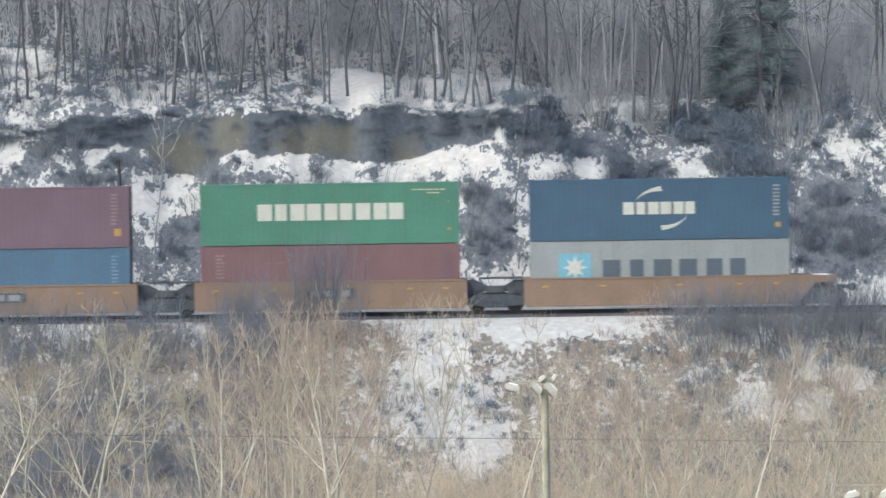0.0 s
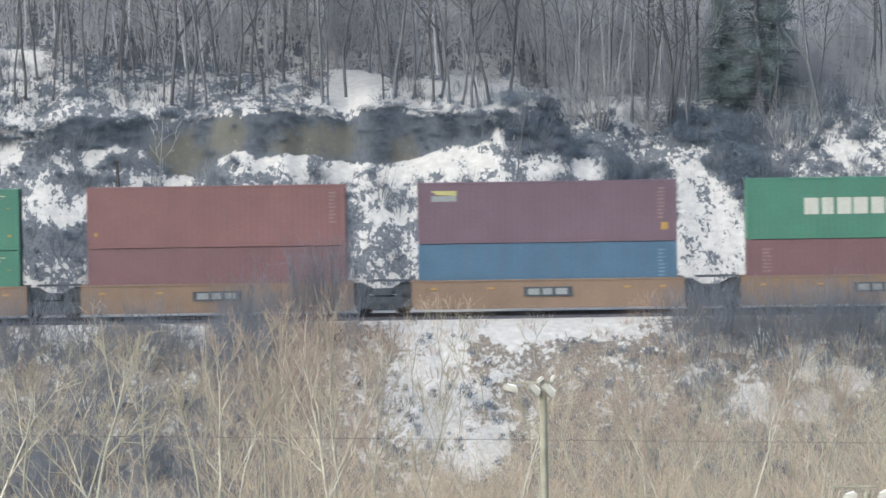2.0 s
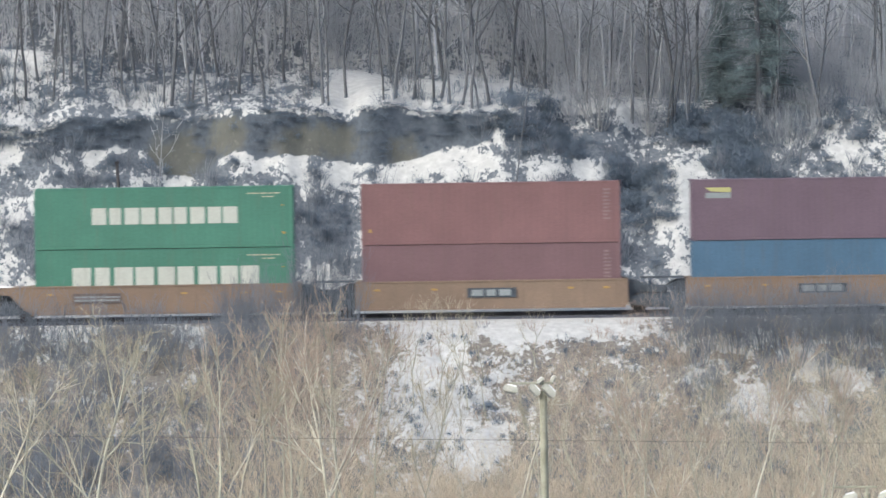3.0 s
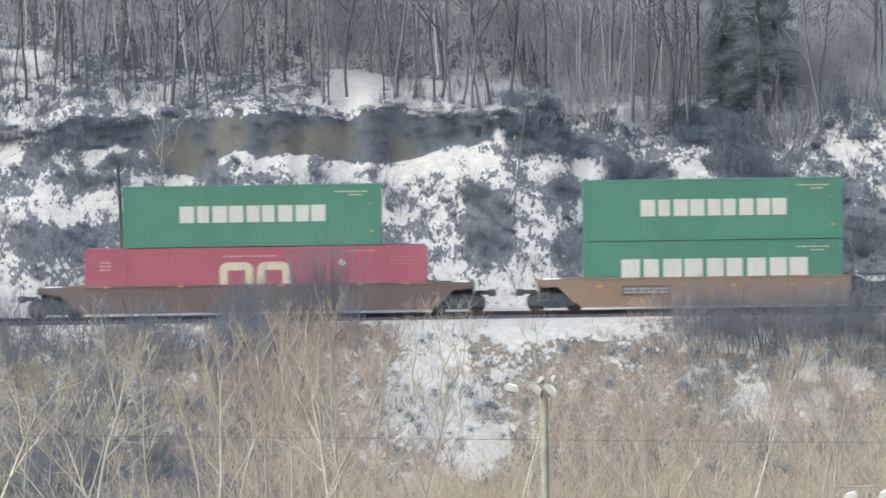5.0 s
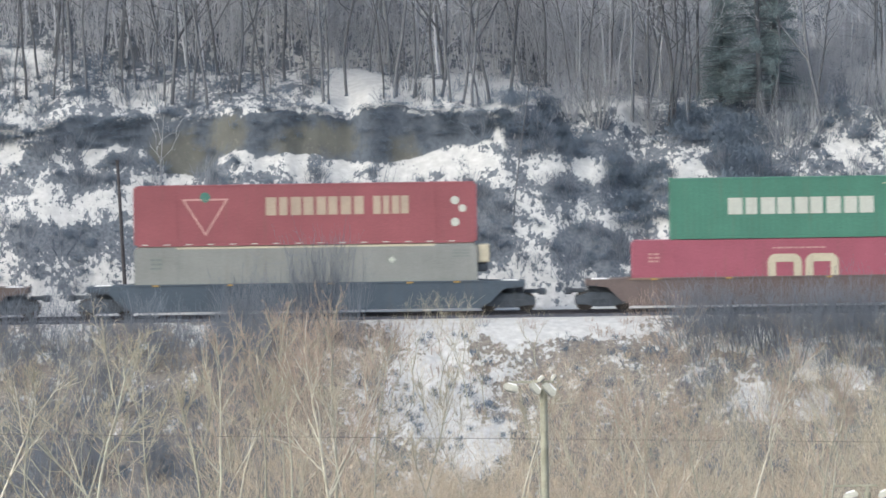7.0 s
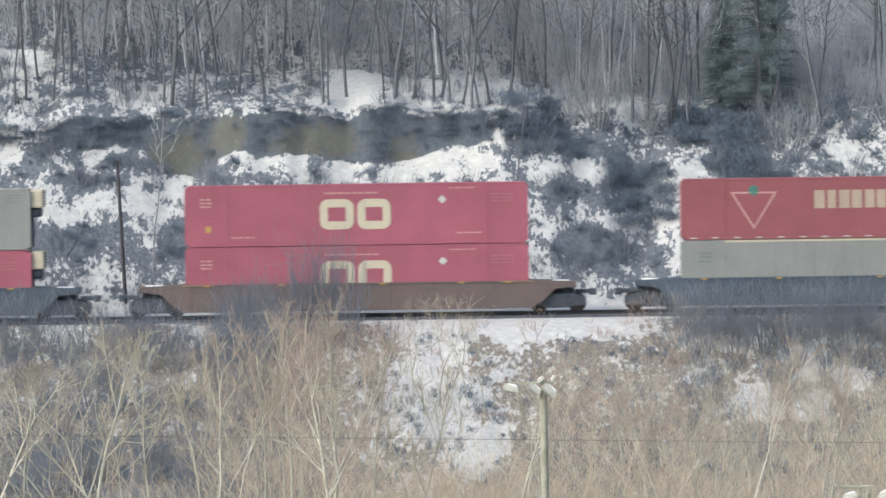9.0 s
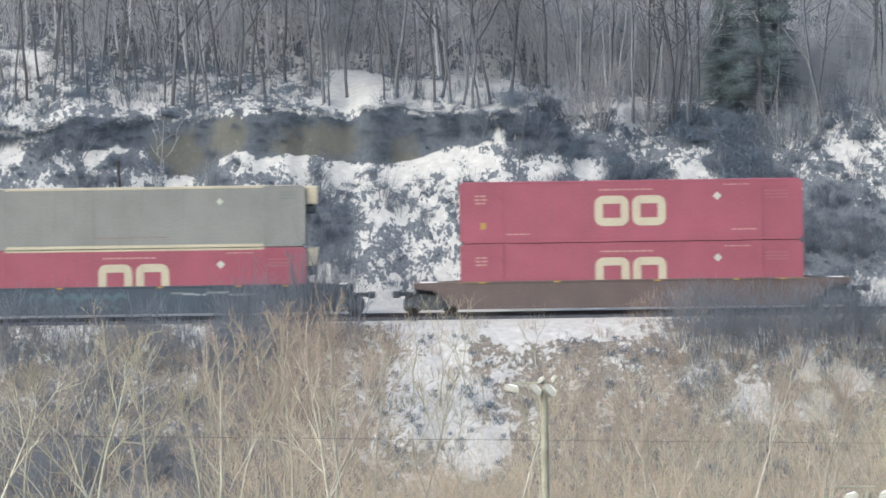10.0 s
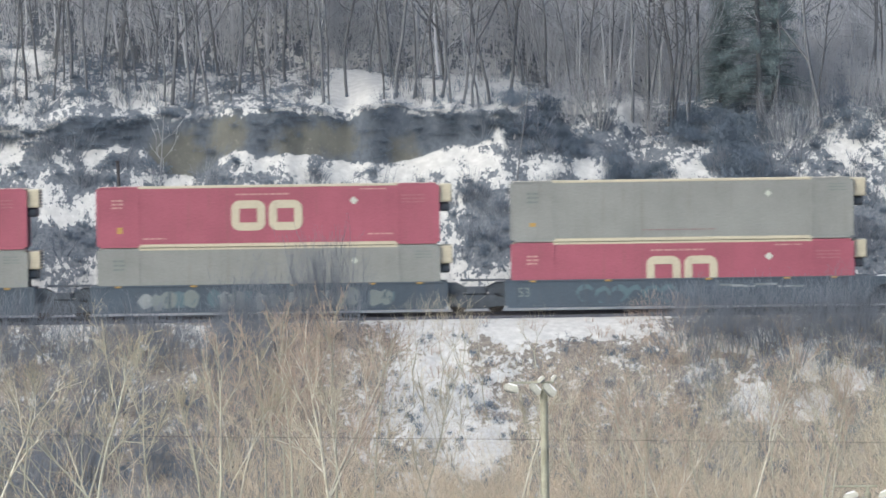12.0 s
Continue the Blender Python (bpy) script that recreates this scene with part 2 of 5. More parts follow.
# snow that lies clean, and scrub that breaks through it: x, height, half width, half height
TERRACE_SNOW = [(-4.2, 10.6, 1.3, 1.1), (-20.9, 12.3, 1.7, 0.8), (3.4, 10.2, 1.1, 0.6), (-0.6, 10.4, 2.0, 0.6), (1.6, 10.5, 2.2, 0.75), (7.3, 9.8, 1.5, 0.5), (9.7, 9.6, 0.8, 0.4), (5.6, 10.2, 1.2, 0.5), (20.2, 7.0, 0.55, 0.9), (-15.0, 10.5, 1.7, 0.7)]
SLOPE_SNOW = [(-21.2, 7.7, 0.6, 0.7), (-17.1, 7.4, 0.8, 0.4), (-15.8, 8.0, 0.6, 0.3), (-19.1, 7.4, 0.5, 0.3), (-9.7, 7.1, 1.2, 0.6), (-7.2, 7.2, 0.7, 0.6), (-5.0, 6.6, 1.4, 0.5), (1.1, 6.9, 1.9, 0.8), (-2.3, 6.4, 1.1, 0.4),
              (5.2, 6.3, 1.0, 0.6), (7.1, 6.4, 0.7, 0.8), (12.4, 6.5, 1.1, 0.9), (11.9, 3.7, 1.2, 2.1), (14.6, 3.4, 1.7, 2.1), (9.0, 3.9, 1.6, 0.5), (-18.6, 5.1, 3.4, 0.95), (-13.4, 5.3, 2.4, 1.1)]
SLOPE_SCRUB = [(-17.8, 6.4, 1.5, 0.25), (-17.5, 6.0, 0.7, 0.35), (-19.7, 7.4, 1.0, 0.6), (-16.1, 7.3, 0.6, 0.4), (-14.2, 6.0, 0.6, 0.3), (-10.3, 7.0, 0.4, 0.4), (-6.2, 6.4, 0.4, 0.4), (-3.7, 6.4, 0.7, 0.25), (-17.8, 3.5, 1.4, 0.7),
               (4.7, 8.3, 1.5, 1.2), (6.9, 7.6, 1.1, 0.5), (6.3, 5.6, 1.1, 0.8)]
LOW_SCRUB = [(9.6, 5.7, 1.5, 1.05), (-5.8, 4.0, 1.4, 1.7), (2.1, 3.9, 1.2, 2.2), (19.3, 3.6, 2.5, 2.5), (14.3, 6.7, 1.7, 0.6), (7.4, 2.7, 1.7, 1.0), (-10.9, 4.9, 1.2, 1.1), (18.2, 9.2, 1.1, 1.1), (14.7, 7.6, 1.2, 1.7), (15.7, 5.6, 1.3, 1.3), (12.6, 8.3, 1.3, 0.7), (20.5, 7.9, 0.5, 0.12), (20.4, 6.6, 0.18, 0.35), (-12.6, 3.5, 1.1, 1.1), (-20.0, 3.6, 1.1, 0.8)]
BANK_SNOW = [(-0.2, -0.5, 2.1, 0.6), (5.0, -0.6, 3.4, 0.6), (-0.2, -3.1, 1.6, 1.8), (1.3, -5.5, 1.6, 1.0), (-11.2, -0.5, 1.3, 0.7), (-18.1, -0.6, 2.2, 0.6),
             (11.2, -1.4, 0.6, 0.5), (14.6, -1.1, 0.8, 0.6), (16.8, -2.2, 1.1, 0.8), (14.0, -3.8, 1.2, 0.8), (16.6, -4.0, 1.1, 0.7), (11.6, -2.6, 0.7, 0.5), (18.6, -3.0, 0.9, 0.6), (12.8, -1.4, 1.3, 0.4), (19.1, -1.4, 1.3, 0.4)]


def patches(rows, x, z):
    """How far inside any of these rounded patches a place lies: 1 inside, 0 outside."""
    out = np.zeros_like(np.asarray(x, float))
    for cx, cz, a, b in rows:
        out = np.maximum(out, np.exp(-(((x - cx) / a) ** 2 + ((z - cz) / b) ** 2) ** 2))
    return out


def drift(x, y):
    """Where the snow lies deep and clean (above 0) or scrub and leaves break through it (below 0)."""
    z = height(x, y)
    hill = 0.20 * patches(TERRACE_SNOW, x, z) + 0.11 * patches(SLOPE_SNOW, x, z) - 0.17 * patches(SLOPE_SCRUB, x, z) - 0.17 * patches(LOW_SCRUB, x, z) - 0.03 * np.clip((4.4 - z) / 1.0, 0, 1)
    hill = hill + np.where(y < 25, np.interp(x, [-12, -6, 4, 6], [-0.015, 0.01, 0.01, -0.012]), np.interp(x, [-24, -12, -3, 4], [-0.04, 0.0, 0.03, 0.06]))
    bank = 0.18 * patches(BANK_SNOW, x, z) - 0.02 + np.interp(x, [-24, -9, -5, -3.2, 2.5, 4.5, 13, 24], [-0.055, -0.06, -0.06, 0.035, 0.03, -0.03, -0.045, -0.045]) - 0.05 * np.clip((-4.6 - z) / 1.0, 0, 1)
    bank = np.where(y < -40, -0.1, bank)
    shelf = 0.2 * np.exp(-((y - 3.8) / 3.7) ** 4) + np.interp(x, [-12, -4, -2, 9, 13], [-0.03, -0.02, 0.10, 0.10, -0.03]) * np.exp(-((y + 3.5) / 2.2) ** 4)
    return np.where(y > 4, hill, np.where(y < -3, bank, 0)) + shelf


# along the soil cliff: the heights of its lip, its foot and the crest of the terrace above it
LIP = ([-23.6, -21.9, -20.8, -20.1, -18.8, -17.9, -15.7, -13.5, -12.5, -11.5, -10.7, -9.3, -6.7, -5.5, -4.7, -3.6, -2.5, -1.1, 0.6, 2.5, 3.4, 4.8, 8.9, 22.1],
       [8.88, 8.96, 9.00, 8.52, 9.42, 9.64, 9.27, 9.40, 9.25, 9.46, 9.78, 9.85, 9.84, 9.51, 9.16, 9.88, 9.86, 9.22, 9.45, 9.31, 9.38, 9.92, 9.58, 9.39])
FOOT = ([-23.5, -21.8, -20.2, -19.0, -17.6, -16.2, -14.6, -13.5, -12.3, -11.5, -11.1, -9.8, -8.7, -7.7, -6.2, -4.0, -1.2, 0.2, 1.6, 3.0, 4.7, 7.8, 9.7, 11.7, 22.0],
        [8.00, 8.00, 7.90, 8.00, 7.80, 8.10, 7.60, 6.55, 6.48, 6.80, 7.58, 7.79, 7.43, 7.81, 7.45, 6.97, 7.05, 7.58, 7.73, 8.49, 7.69, 6.94, 5.24, 6.75, 6.32])
CREST = ([-22.4, -20.7, -16.7, -13.8, -10.9, -8.1, -5.2, -3.4, -2.3, -0.6, 2.0, 4.9, 6.3, 9.2, 13.5, 22.7],
         [13.21, 13.01, 12.38, 11.99, 11.60, 11.56, 11.75, 11.55, 11.28, 11.37, 11.19, 10.86, 10.63, 10.30, 10.16, 9.68])


def height(x, y):
    """The ground's height: valley, embankment, track shelf, cut slope, soil cliff, terrace, wooded hill."""
    x, y = np.asarray(x, float), np.asarray(y, float)
    shift, run = edge(x)
    lip = y - shift
    foot, rim, crest = np.interp(x, *FOOT), np.interp(x, *LIP), np.interp(x, *CREST)
    low = np.interp(y, [-1600, -420, -320, -292, -272, -235, -150, -45, -34, -24, -11, -4.6, -3.4, -1.6, 1.2, 1.5, 6.6],
                    [60, 20, 7.9, 7.7, 2, -8, -10, -9.6, -8.8, -6.6, -3.0, -0.66, -0.36, -0.27, -0.46, -0.12, 0.0])
    t = np.clip((lip - 6.6) / 7.4, 0, 1)
    slope = foot * t ** 0.9
    face = np.clip((lip - 14.0) / run, 0, 1)
    up = foot + (rim - foot) * face
    d = lip - 14 - run
    upper = (crest - rim) * np.clip(d / 9, 0, 1) ** 0.9 + np.interp(d, [9, 11, 15, 32, 150, 420, 1600], [0, -0.35, 0.2, 9.5, 76, 150, 230])
    z = np.where(lip < 6.6, low, np.where(lip < 14, slope, up + upper * (face >= 1)))
    wild = np.clip((np.abs(y) - np.where(y > 0, 6.6, 4.2)) / 3, 0, 1) * np.where(y > 0, 0.4, 1.0)
    return z + wild * (0.9 * fbm(x * 0.13, y * 0.13, 3) + 0.35 * fbm(x * 0.7, y * 0.7, 3))


def grid_axis(parts_):
    return np.concatenate([np.arange(a, b, s) for a, b, s in parts_] + [[parts_[-1][1]]])


# stretches of the cliff that stay bare and paler: x, height, half width, half height
BARE = [(-13.1, 7.4, 1.5, 1.0), (-10.5, 8.5, 0.9, 0.9), (-6.2, 8.1, 2.1, 0.8), (-1.9, 7.5, 0.8, 0.6)]


def build_ground():
    xs = grid_axis([(-1500, -300, 150), (-300, -60, 20), (-60, -27, 2.5), (-27, 27, 0.25), (27, 60, 2.5), (60, 300, 20), (300, 1500, 150)])
    ys = grid_axis([(-1500, -420, 120), (-420, -120, 6), (-120, -35, 2), (-35, -5, 0.5), (-5, 11, 0.3), (11, 18.5, 0.17), (18.5, 26, 0.3), (26, 45, 0.6), (45, 120, 4), (120, 440, 30), (440, 1500, 150)])
    X, Y = np.meshgrid(xs, ys)
    V = np.stack([X, Y, height(X, Y)], -1).reshape(-1, 3)
    r, c = np.meshgrid(np.arange(len(ys) - 1), np.arange(len(xs) - 1), indexing="ij")
    i = (r * len(xs) + c).ravel()
    Q = np.stack([i, i + 1, i + 1 + len(xs), i + len(xs)], -1)
    ob = new("ground", quad_mesh("ground", V, Q, GROUND))
    ob.data.shade_smooth()
    layer = ob.data.attributes.new("drift", "FLOAT", "POINT")
    layer.data.foreach_set("value", drift(X, Y).astype(np.float32).ravel())
    # 0 where the soil takes the darker tone, higher where it stays paler
    dry = np.zeros(len(V))
    for a, b, c, d in BARE:
        near = np.hypot((V[:, 0] - a) / c, (V[:, 2] - b) / d)
        dry = np.maximum(dry, np.clip(1.55 - near, 0, 0.8))
    layer = ob.data.attributes.new("dark_band", "FLOAT", "POINT")
    layer.data.foreach_set("value", (1 - dry).astype(np.float32))
    return tagged(ob, "snow-covered hillside with bare soil and dead leaves", "ground", kind="structure")


def quad_mesh(name, V, Q, mat):
    me = bpy.data.meshes.new(name)
    me.vertices.add(len(V))
    me.vertices.foreach_set("co", np.asarray(V, np.float32).ravel())
    me.loops.add(len(Q) * 4)
    me.loops.foreach_set("vertex_index", np.asarray(Q, np.int32).ravel())
    me.polygons.add(len(Q))
    me.polygons.foreach_set("loop_start", np.arange(len(Q), dtype=np.int32) * 4)
    me.update(calc_edges=True)
    me.materials.append(mat)
    return me


build_ground()


# ---- track ----
def build_track():
    bed = bmesh.new()
    prism(bed, [(-90, -0.9), (90, -0.9), (90, -0.152), (-90, -0.152)], -1.42, 1.42)
    track = tagged(part("track_bed", bed, BALLAST, None), "dark ballast bed under the rails with snow beside it", "track", kind="structure")
    outline = [(-0.07, -0.15), (0.07, -0.15), (0.07, -0.135), (0.012, -0.12), (0.012, -0.035), (0.036, -0.03), (0.036, 0), (-0.036, 0), (-0.036, -0.03), (-0.012, -0.035), (-0.012, -0.12), (-0.07, -0.135)]
    for y in (-0.7525, 0.7525):
        bm = bmesh.new()
        prism(bm, outline, -90, 90)
        bmesh.ops.rotate(bm, verts=bm.verts, matrix=Matrix.Rotation(radians(90), 3, "Z"))
        bmesh.ops.translate(bm, verts=bm.verts, vec=(0, y, 0))
        part("rail", bm, RAILMAT, track, "rust-brown steel rail")
    me = bpy.data.meshes.new("sleeper")
    bm = boxes((-0.11, 0.11, -1.3, 1.3, -0.33, -0.148), bevel=0.012)
    bm.to_mesh(me), bm.free()
    me.materials.append(TIE)
    for k in range(90):
        shared("sleeper", me, track, pose(-27 + k * 0.6, 0.02 * math.sin(k * 7), 0))


build_track()


# ---- containers ----
LIFT = 0.36


def corrugated(length, low, high, y, depth, pitch, outward):
    """One side wall: upright folds pressed into sheet steel, with thickness."""
    n = max(2, round(length / pitch))
    p = length / n
    bm = bmesh.new()
    prof = []
    for k in range(n):
        x = -length / 2 + k * p
        prof += [(x, 0), (x + p * 0.3, 0), (x + p * 0.5, depth), (x + p * 0.8, depth)]
    prof.append((length / 2, 0))
    rows = []
    for z in (low, high):
        rows.append([bm.verts.new((x, y - outward * d, z)) for x, d in prof])
    for a, b, c, d in zip(rows[0], rows[0][1:], rows[1][1:], rows[1]):
        bm.faces.new((a, b, c, d) if outward < 0 else (d, c, b, a))
    back = [[bm.verts.new((x, y - outward * 0.06, z)) for x in (-length / 2, length / 2)] for z in (low, high)]
    bm.faces.new((back[0][0], back[0][1], back[1][1], back[1][0]))
    return bm


def marking(name, parent, mat, y, shapes, label):
    """Flat painted shapes on the side that faces the valley; each row is an outline in x, z."""
    single = name in ("lettering", "dot_mark", "safety_label", "swoosh", "reflective_strip")
    for group in ([[p] for p in shapes] if single else [shapes]):
        bm = bmesh.new()
        for pts in group:
            prism(bm, pts, y - (0.01 if name == "star_mark" else 0.006), y + 0.004)
        ob = part(name, bm, mat, parent, label)
        if name in ("small_print", "unit_code", "slogan"):
            tagged(ob, kind="stuff")


def rect(x0, x1, z0, z1):
    return [(x0, z0), (x1, z0), (x1, z1), (x0, z1)]


def blocks(x0, x1, z0, z1, n, gap=0.12):
    """A row of plain solid blocks."""
    w = (x1 - x0) / n
    return [rect(x0 + (k + 0.07 * (k % 3 == 1)) * w, x0 + (k + 1 - gap - 0.10 * (k * 5 % 4 == 1)) * w, z0, z1) for k in range(n)]


def rounded_ring(x0, x1, z0, z1, w):
    """A square ring with rounded corners, as short straight and turned pieces."""
    out, r = [], w * 1.05
    out += [rect(x0 + r, x1 - r, z1 - w, z1), rect(x0 + r, x1 - r, z0, z0 + w), rect(x0, x0 + w, z0 + r, z1 - r), rect(x1 - w, x1, z0 + r, z1 - r)]
    for cx, cz, a0 in ((x1 - r, z1 - r, 0), (x0 + r, z1 - r, 90), (x0 + r, z0 + r, 180), (x1 - r, z0 + r, 270)):
        arc = [(math.cos(radians(a0 + 15 * k)), math.sin(radians(a0 + 15 * k))) for k in range(7)]
        out.append([(cx + r * c, cz + r * s) for c, s in arc] + [(cx + (r - w) * c, cz + (r - w) * s) for c, s in arc[::-1]])
    return out


def disc(x, z, r, n=14):
    return [(x + r * math.cos(2 * math.pi * k / n), z + r * math.sin(2 * math.pi * k / n)) for k in range(n)]


def small_print(x0, x1, z, rows, h=0.06, step=0.13, seed=1):
    """Unreadable stencilled lines as broken bars."""
    rng = random.Random(seed)
    out = []
    for k in range(rows):
        x = x0
        while x < x1 - 0.05:
            w = min(rng.uniform(0.12, 0.4), x1 - x)
            out.append(rect(x, x + w, z - k * step, z - k * step + h))
            x += w + 0.06
    return out


def container(name, label, length, paintmat, logos=(), width=2.438, tall=2.896, trim=None, group="containers on the train", heater=False):
    """A steel box: folded sides, roof, doors with bars at one end, posts, rails and corner castings."""
    root = tagged(new(name), label, "container", group)
    L, W, H = length / 2, width / 2, tall
    trim = trim or paintmat
    wide = length > 14
    for s in (-1, 1):
        bm = corrugated(length - 0.3, 0.17, H - 0.1, s * (W - 0.012), 0.004 if not wide else 0.003, 0.278 if not wide else 0.60, s)
        part("side_panel", bm, paintmat, root)
        if heater:
            for e in (-1, 1):
                xa, xb = sorted((e * 6.1, e * (L - 0.15)))
                ya, yb = sorted((s * W, s * (W - 0.06)))
                for za, zb in ((0.02, 0.17), (H - 0.11, H - 0.012)):
                    part("end_rail", boxes((xa, xb, ya, yb, za, zb), bevel=0.008), paintmat, root)
        span = 6.1 if heater else L - 0.15
        part("bottom_rail", boxes((-span, span, s * W - 0.05 * (s > 0), s * W + 0.05 * (s < 0), 0.02, 0.17), bevel=0.008), trim, root)
        part("top_rail", boxes((-span, span, s * W - 0.06 * (s > 0), s * W + 0.06 * (s < 0), H - 0.11, H - 0.012), bevel=0.008), trim, root)
        for e in (-1, 1):
            x0, x1 = sorted((e * L, e * (L - 0.15)))
            y0, y1 = sorted((s * W, s * (W - 0.14)))
            part("corner_post", boxes((x0, x1, y0, y1, 0.12, H - 0.12), bevel=0.01), paintmat, root)
            for z0 in (0.0, H - 0.118):
                cx = e * L if not wide else e * 6.096
                x0c, x1c = sorted((cx, cx - e * 0.178))
                y0c, y1c = sorted((s * (W + 0.003), s * (W - 0.16)))
                part("corner_casting", boxes((x0c, x1c, y0c, y1c, z0, z0 + 0.118), bevel=0.012), trim, root)
            if wide:
                xa, xb = sorted((e * 6.18, e * 6.02))
                part("lifting_post", boxes((xa, xb, s * W - 0.01, s * W + 0.012, 0.1, H - 0.1), bevel=0.005), paintmat, root)
    roof = bmesh.new()
    box(roof, -L + 0.1, L - 0.1, -W + 0.05, W - 0.05, H - 0.06, H - 0.03)
    for k in range(int(length / 0.6)):
        box(roof, -L + 0.3 + k * 0.6, -L + 0.55 + k * 0.6, -W + 0.15, W - 0.15, H - 0.03, H - 0.014)
    part("roof", roof, trim, root)
    part("floor", boxes((-L + 0.1, L - 0.1, -W + 0.05, W - 0.05, 0.04, 0.14)), STEEL, root)
    part("front_wall", boxes((-L + 0.02, -L + 0.08, -W + 0.13, W - 0.13, 0.1, H - 0.1), *[(-L + 0.0, -L + 0.02, -W + 0.2 + k * 0.25, -W + 0.32 + k * 0.25, 0.2, H - 0.2) for k in range(8)]), paintmat, root)
    for s in (-1, 1):
        y0, y1 = sorted((s * 0.01, s * (W - 0.14)))
        door = part("door", boxes((L - 0.08, L - 0.03, y0, y1, 0.15, H - 0.14), bevel=0.01), paintmat, root)
        for f in (0.3, 0.7):
            bm = bmesh.new()
            rod(bm, (L - 0.012, y0 + (y1 - y0) * f, 0.12), (L - 0.012, y0 + (y1 - y0) * f, H - 0.12), 0.017, 6)
            part("lock_bar", bm, STEEL, door)
    if heater:
        unit = part("heater_unit", boxes((L - 0.02, L + 0.58, -1.1, 1.1, H - 0.92, H - 0.06), bevel=0.05), CREAM, root, "cream heater housing")
        part("fuel_tank", boxes((L - 0.02, L + 0.46, -0.95, 0.95, H - 1.36, H - 0.93), bevel=0.08), STEEL, unit, "black tank")
        part("grille", boxes(*[(L + 0.58, L + 0.595, -0.8, 0.8, H - 0.8 + 0.14 * k, H - 0.72 + 0.14 * k) for k in range(5)]), STEEL, unit)
    for nm, mat, shapes, lab in logos:
        marking(nm, root, mat, -W, shapes, lab)
    return root


L40, L53 = 12.192, 16.154


def green_logos(z0=1.16, big=1.0):
    return [("lettering", WHITE, blocks(-3.4 * big, 3.55 * big, z0, z0 + 0.78 * big, 9), "white block"),
            ("small_print", CREAM, small_print(3.9, 5.5, 2.52, 1, 0.05) + small_print(4.6, 5.2, 2.36, 1, 0.05), "faint pale print"),
            ("safety_label", YELLOW, [rect(5.55, 5.7, 0.62, 0.74), rect(5.52, 5.64, 1.95, 2.0)], "small yellow label")]


def red_logos(z0=0.76):
    m = 1.42
    return [("emblem", CREAM, rounded_ring(-1.72, -0.12, z0, z0 + m, 0.38), "cream rounded ring"),
            ("emblem", CREAM, rounded_ring(0.05, 1.62, z0, z0 + m, 0.38), "cream rounded ring"),
            ("slogan", FADED, small_print(-1.5, 1.0, z0 + m + 0.25, 1, 0.07), "thin cream print"),
            ("warning_diamond", WHITE, [[(4.05, z0 + 1.15), (4.25, z0 + 1.35), (4.05, z0 + 1.55), (3.85, z0 + 1.35)]], "white diamond"),
            ("unit_code", FADED, small_print(-7.35, -6.8, 2.2, 3, 0.08, 0.17, 3), "faint cream print"),
            ("small_print", FADED, small_print(4.35, 5.6, 2.62, 1, 0.05, 0.1, 8) + small_print(4.7, 5.9, 0.5, 1, 0.06, 0.1, 9) + small_print(-5.9, -4.8, 0.4, 1, 0.06, 0.1, 10), "thin cream print"),
            ("unit_code", FADEDRED, small_print(6.3, 7.4, 2.3, 3, 0.05, 0.16, 5), "almost worn-off print"),
            ("safety_label", YELLOW, [rect(-7.1, -6.85, 0.68, 0.98)], "small yellow label")]


def grey_logos():
    return [("warning_diamond", WHITE, [[(4.05, 2.0), (4.22, 2.17), (4.05, 2.34), (3.88, 2.17)]], "white diamond"),
            ("unit_code", FADEDGREY, small_print(-7.3, -6.75, 2.25, 3, 0.09, 0.2, 3) + small_print(6.9, 7.7, 2.55, 3, 0.04, 0.14, 5), "faint dark print"),
            ("safety_label", YELLOW, [rect(-7.2, -6.9, 0.75, 0.92)], "small yellow label"),
            ("slogan", FADEDROSE, small_print(-1.9, 1.6, 0.5, 1, 0.05), "thin red print")]


def swoosh(cx, cz, flip):
    out = []
    n = 12
    for k in range(n + 1):
        a = radians(100 + 62 * k / n)
        out.append((1.55 * math.cos(a), 1.05 * math.sin(a)))
    for k in range(n, -1, -1):
        a = radians(100 + 62 * k / n)
        f = 1 - 0.2 * math.sin(math.pi * (1 - k / n) * 0.5 + 0.2) * (1 - k / n + 0.1)
        out.append((1.55 * f * math.cos(a), 1.05 * f * math.sin(a)))
    return [(cx + flip * x, cz + flip * z) for x, z in out]


def star(cx, cz, r):
    return [(cx + (r if k % 2 == 0 else r * 0.45) * math.sin(math.pi * k / 8), cz + (r if k % 2 == 0 else r * 0.45) * math.cos(math.pi * k / 8)) for k in range(16)]


CARGO = []


def load(root, x, z):
    CARGO.append((root, x, z))


def side_codes(mat, x=5.35, seed=2):
    return ("unit_code", mat, small_print(x, x + 0.32, 2.45, 9, 0.09, 0.17, seed), "column of faint pale print")


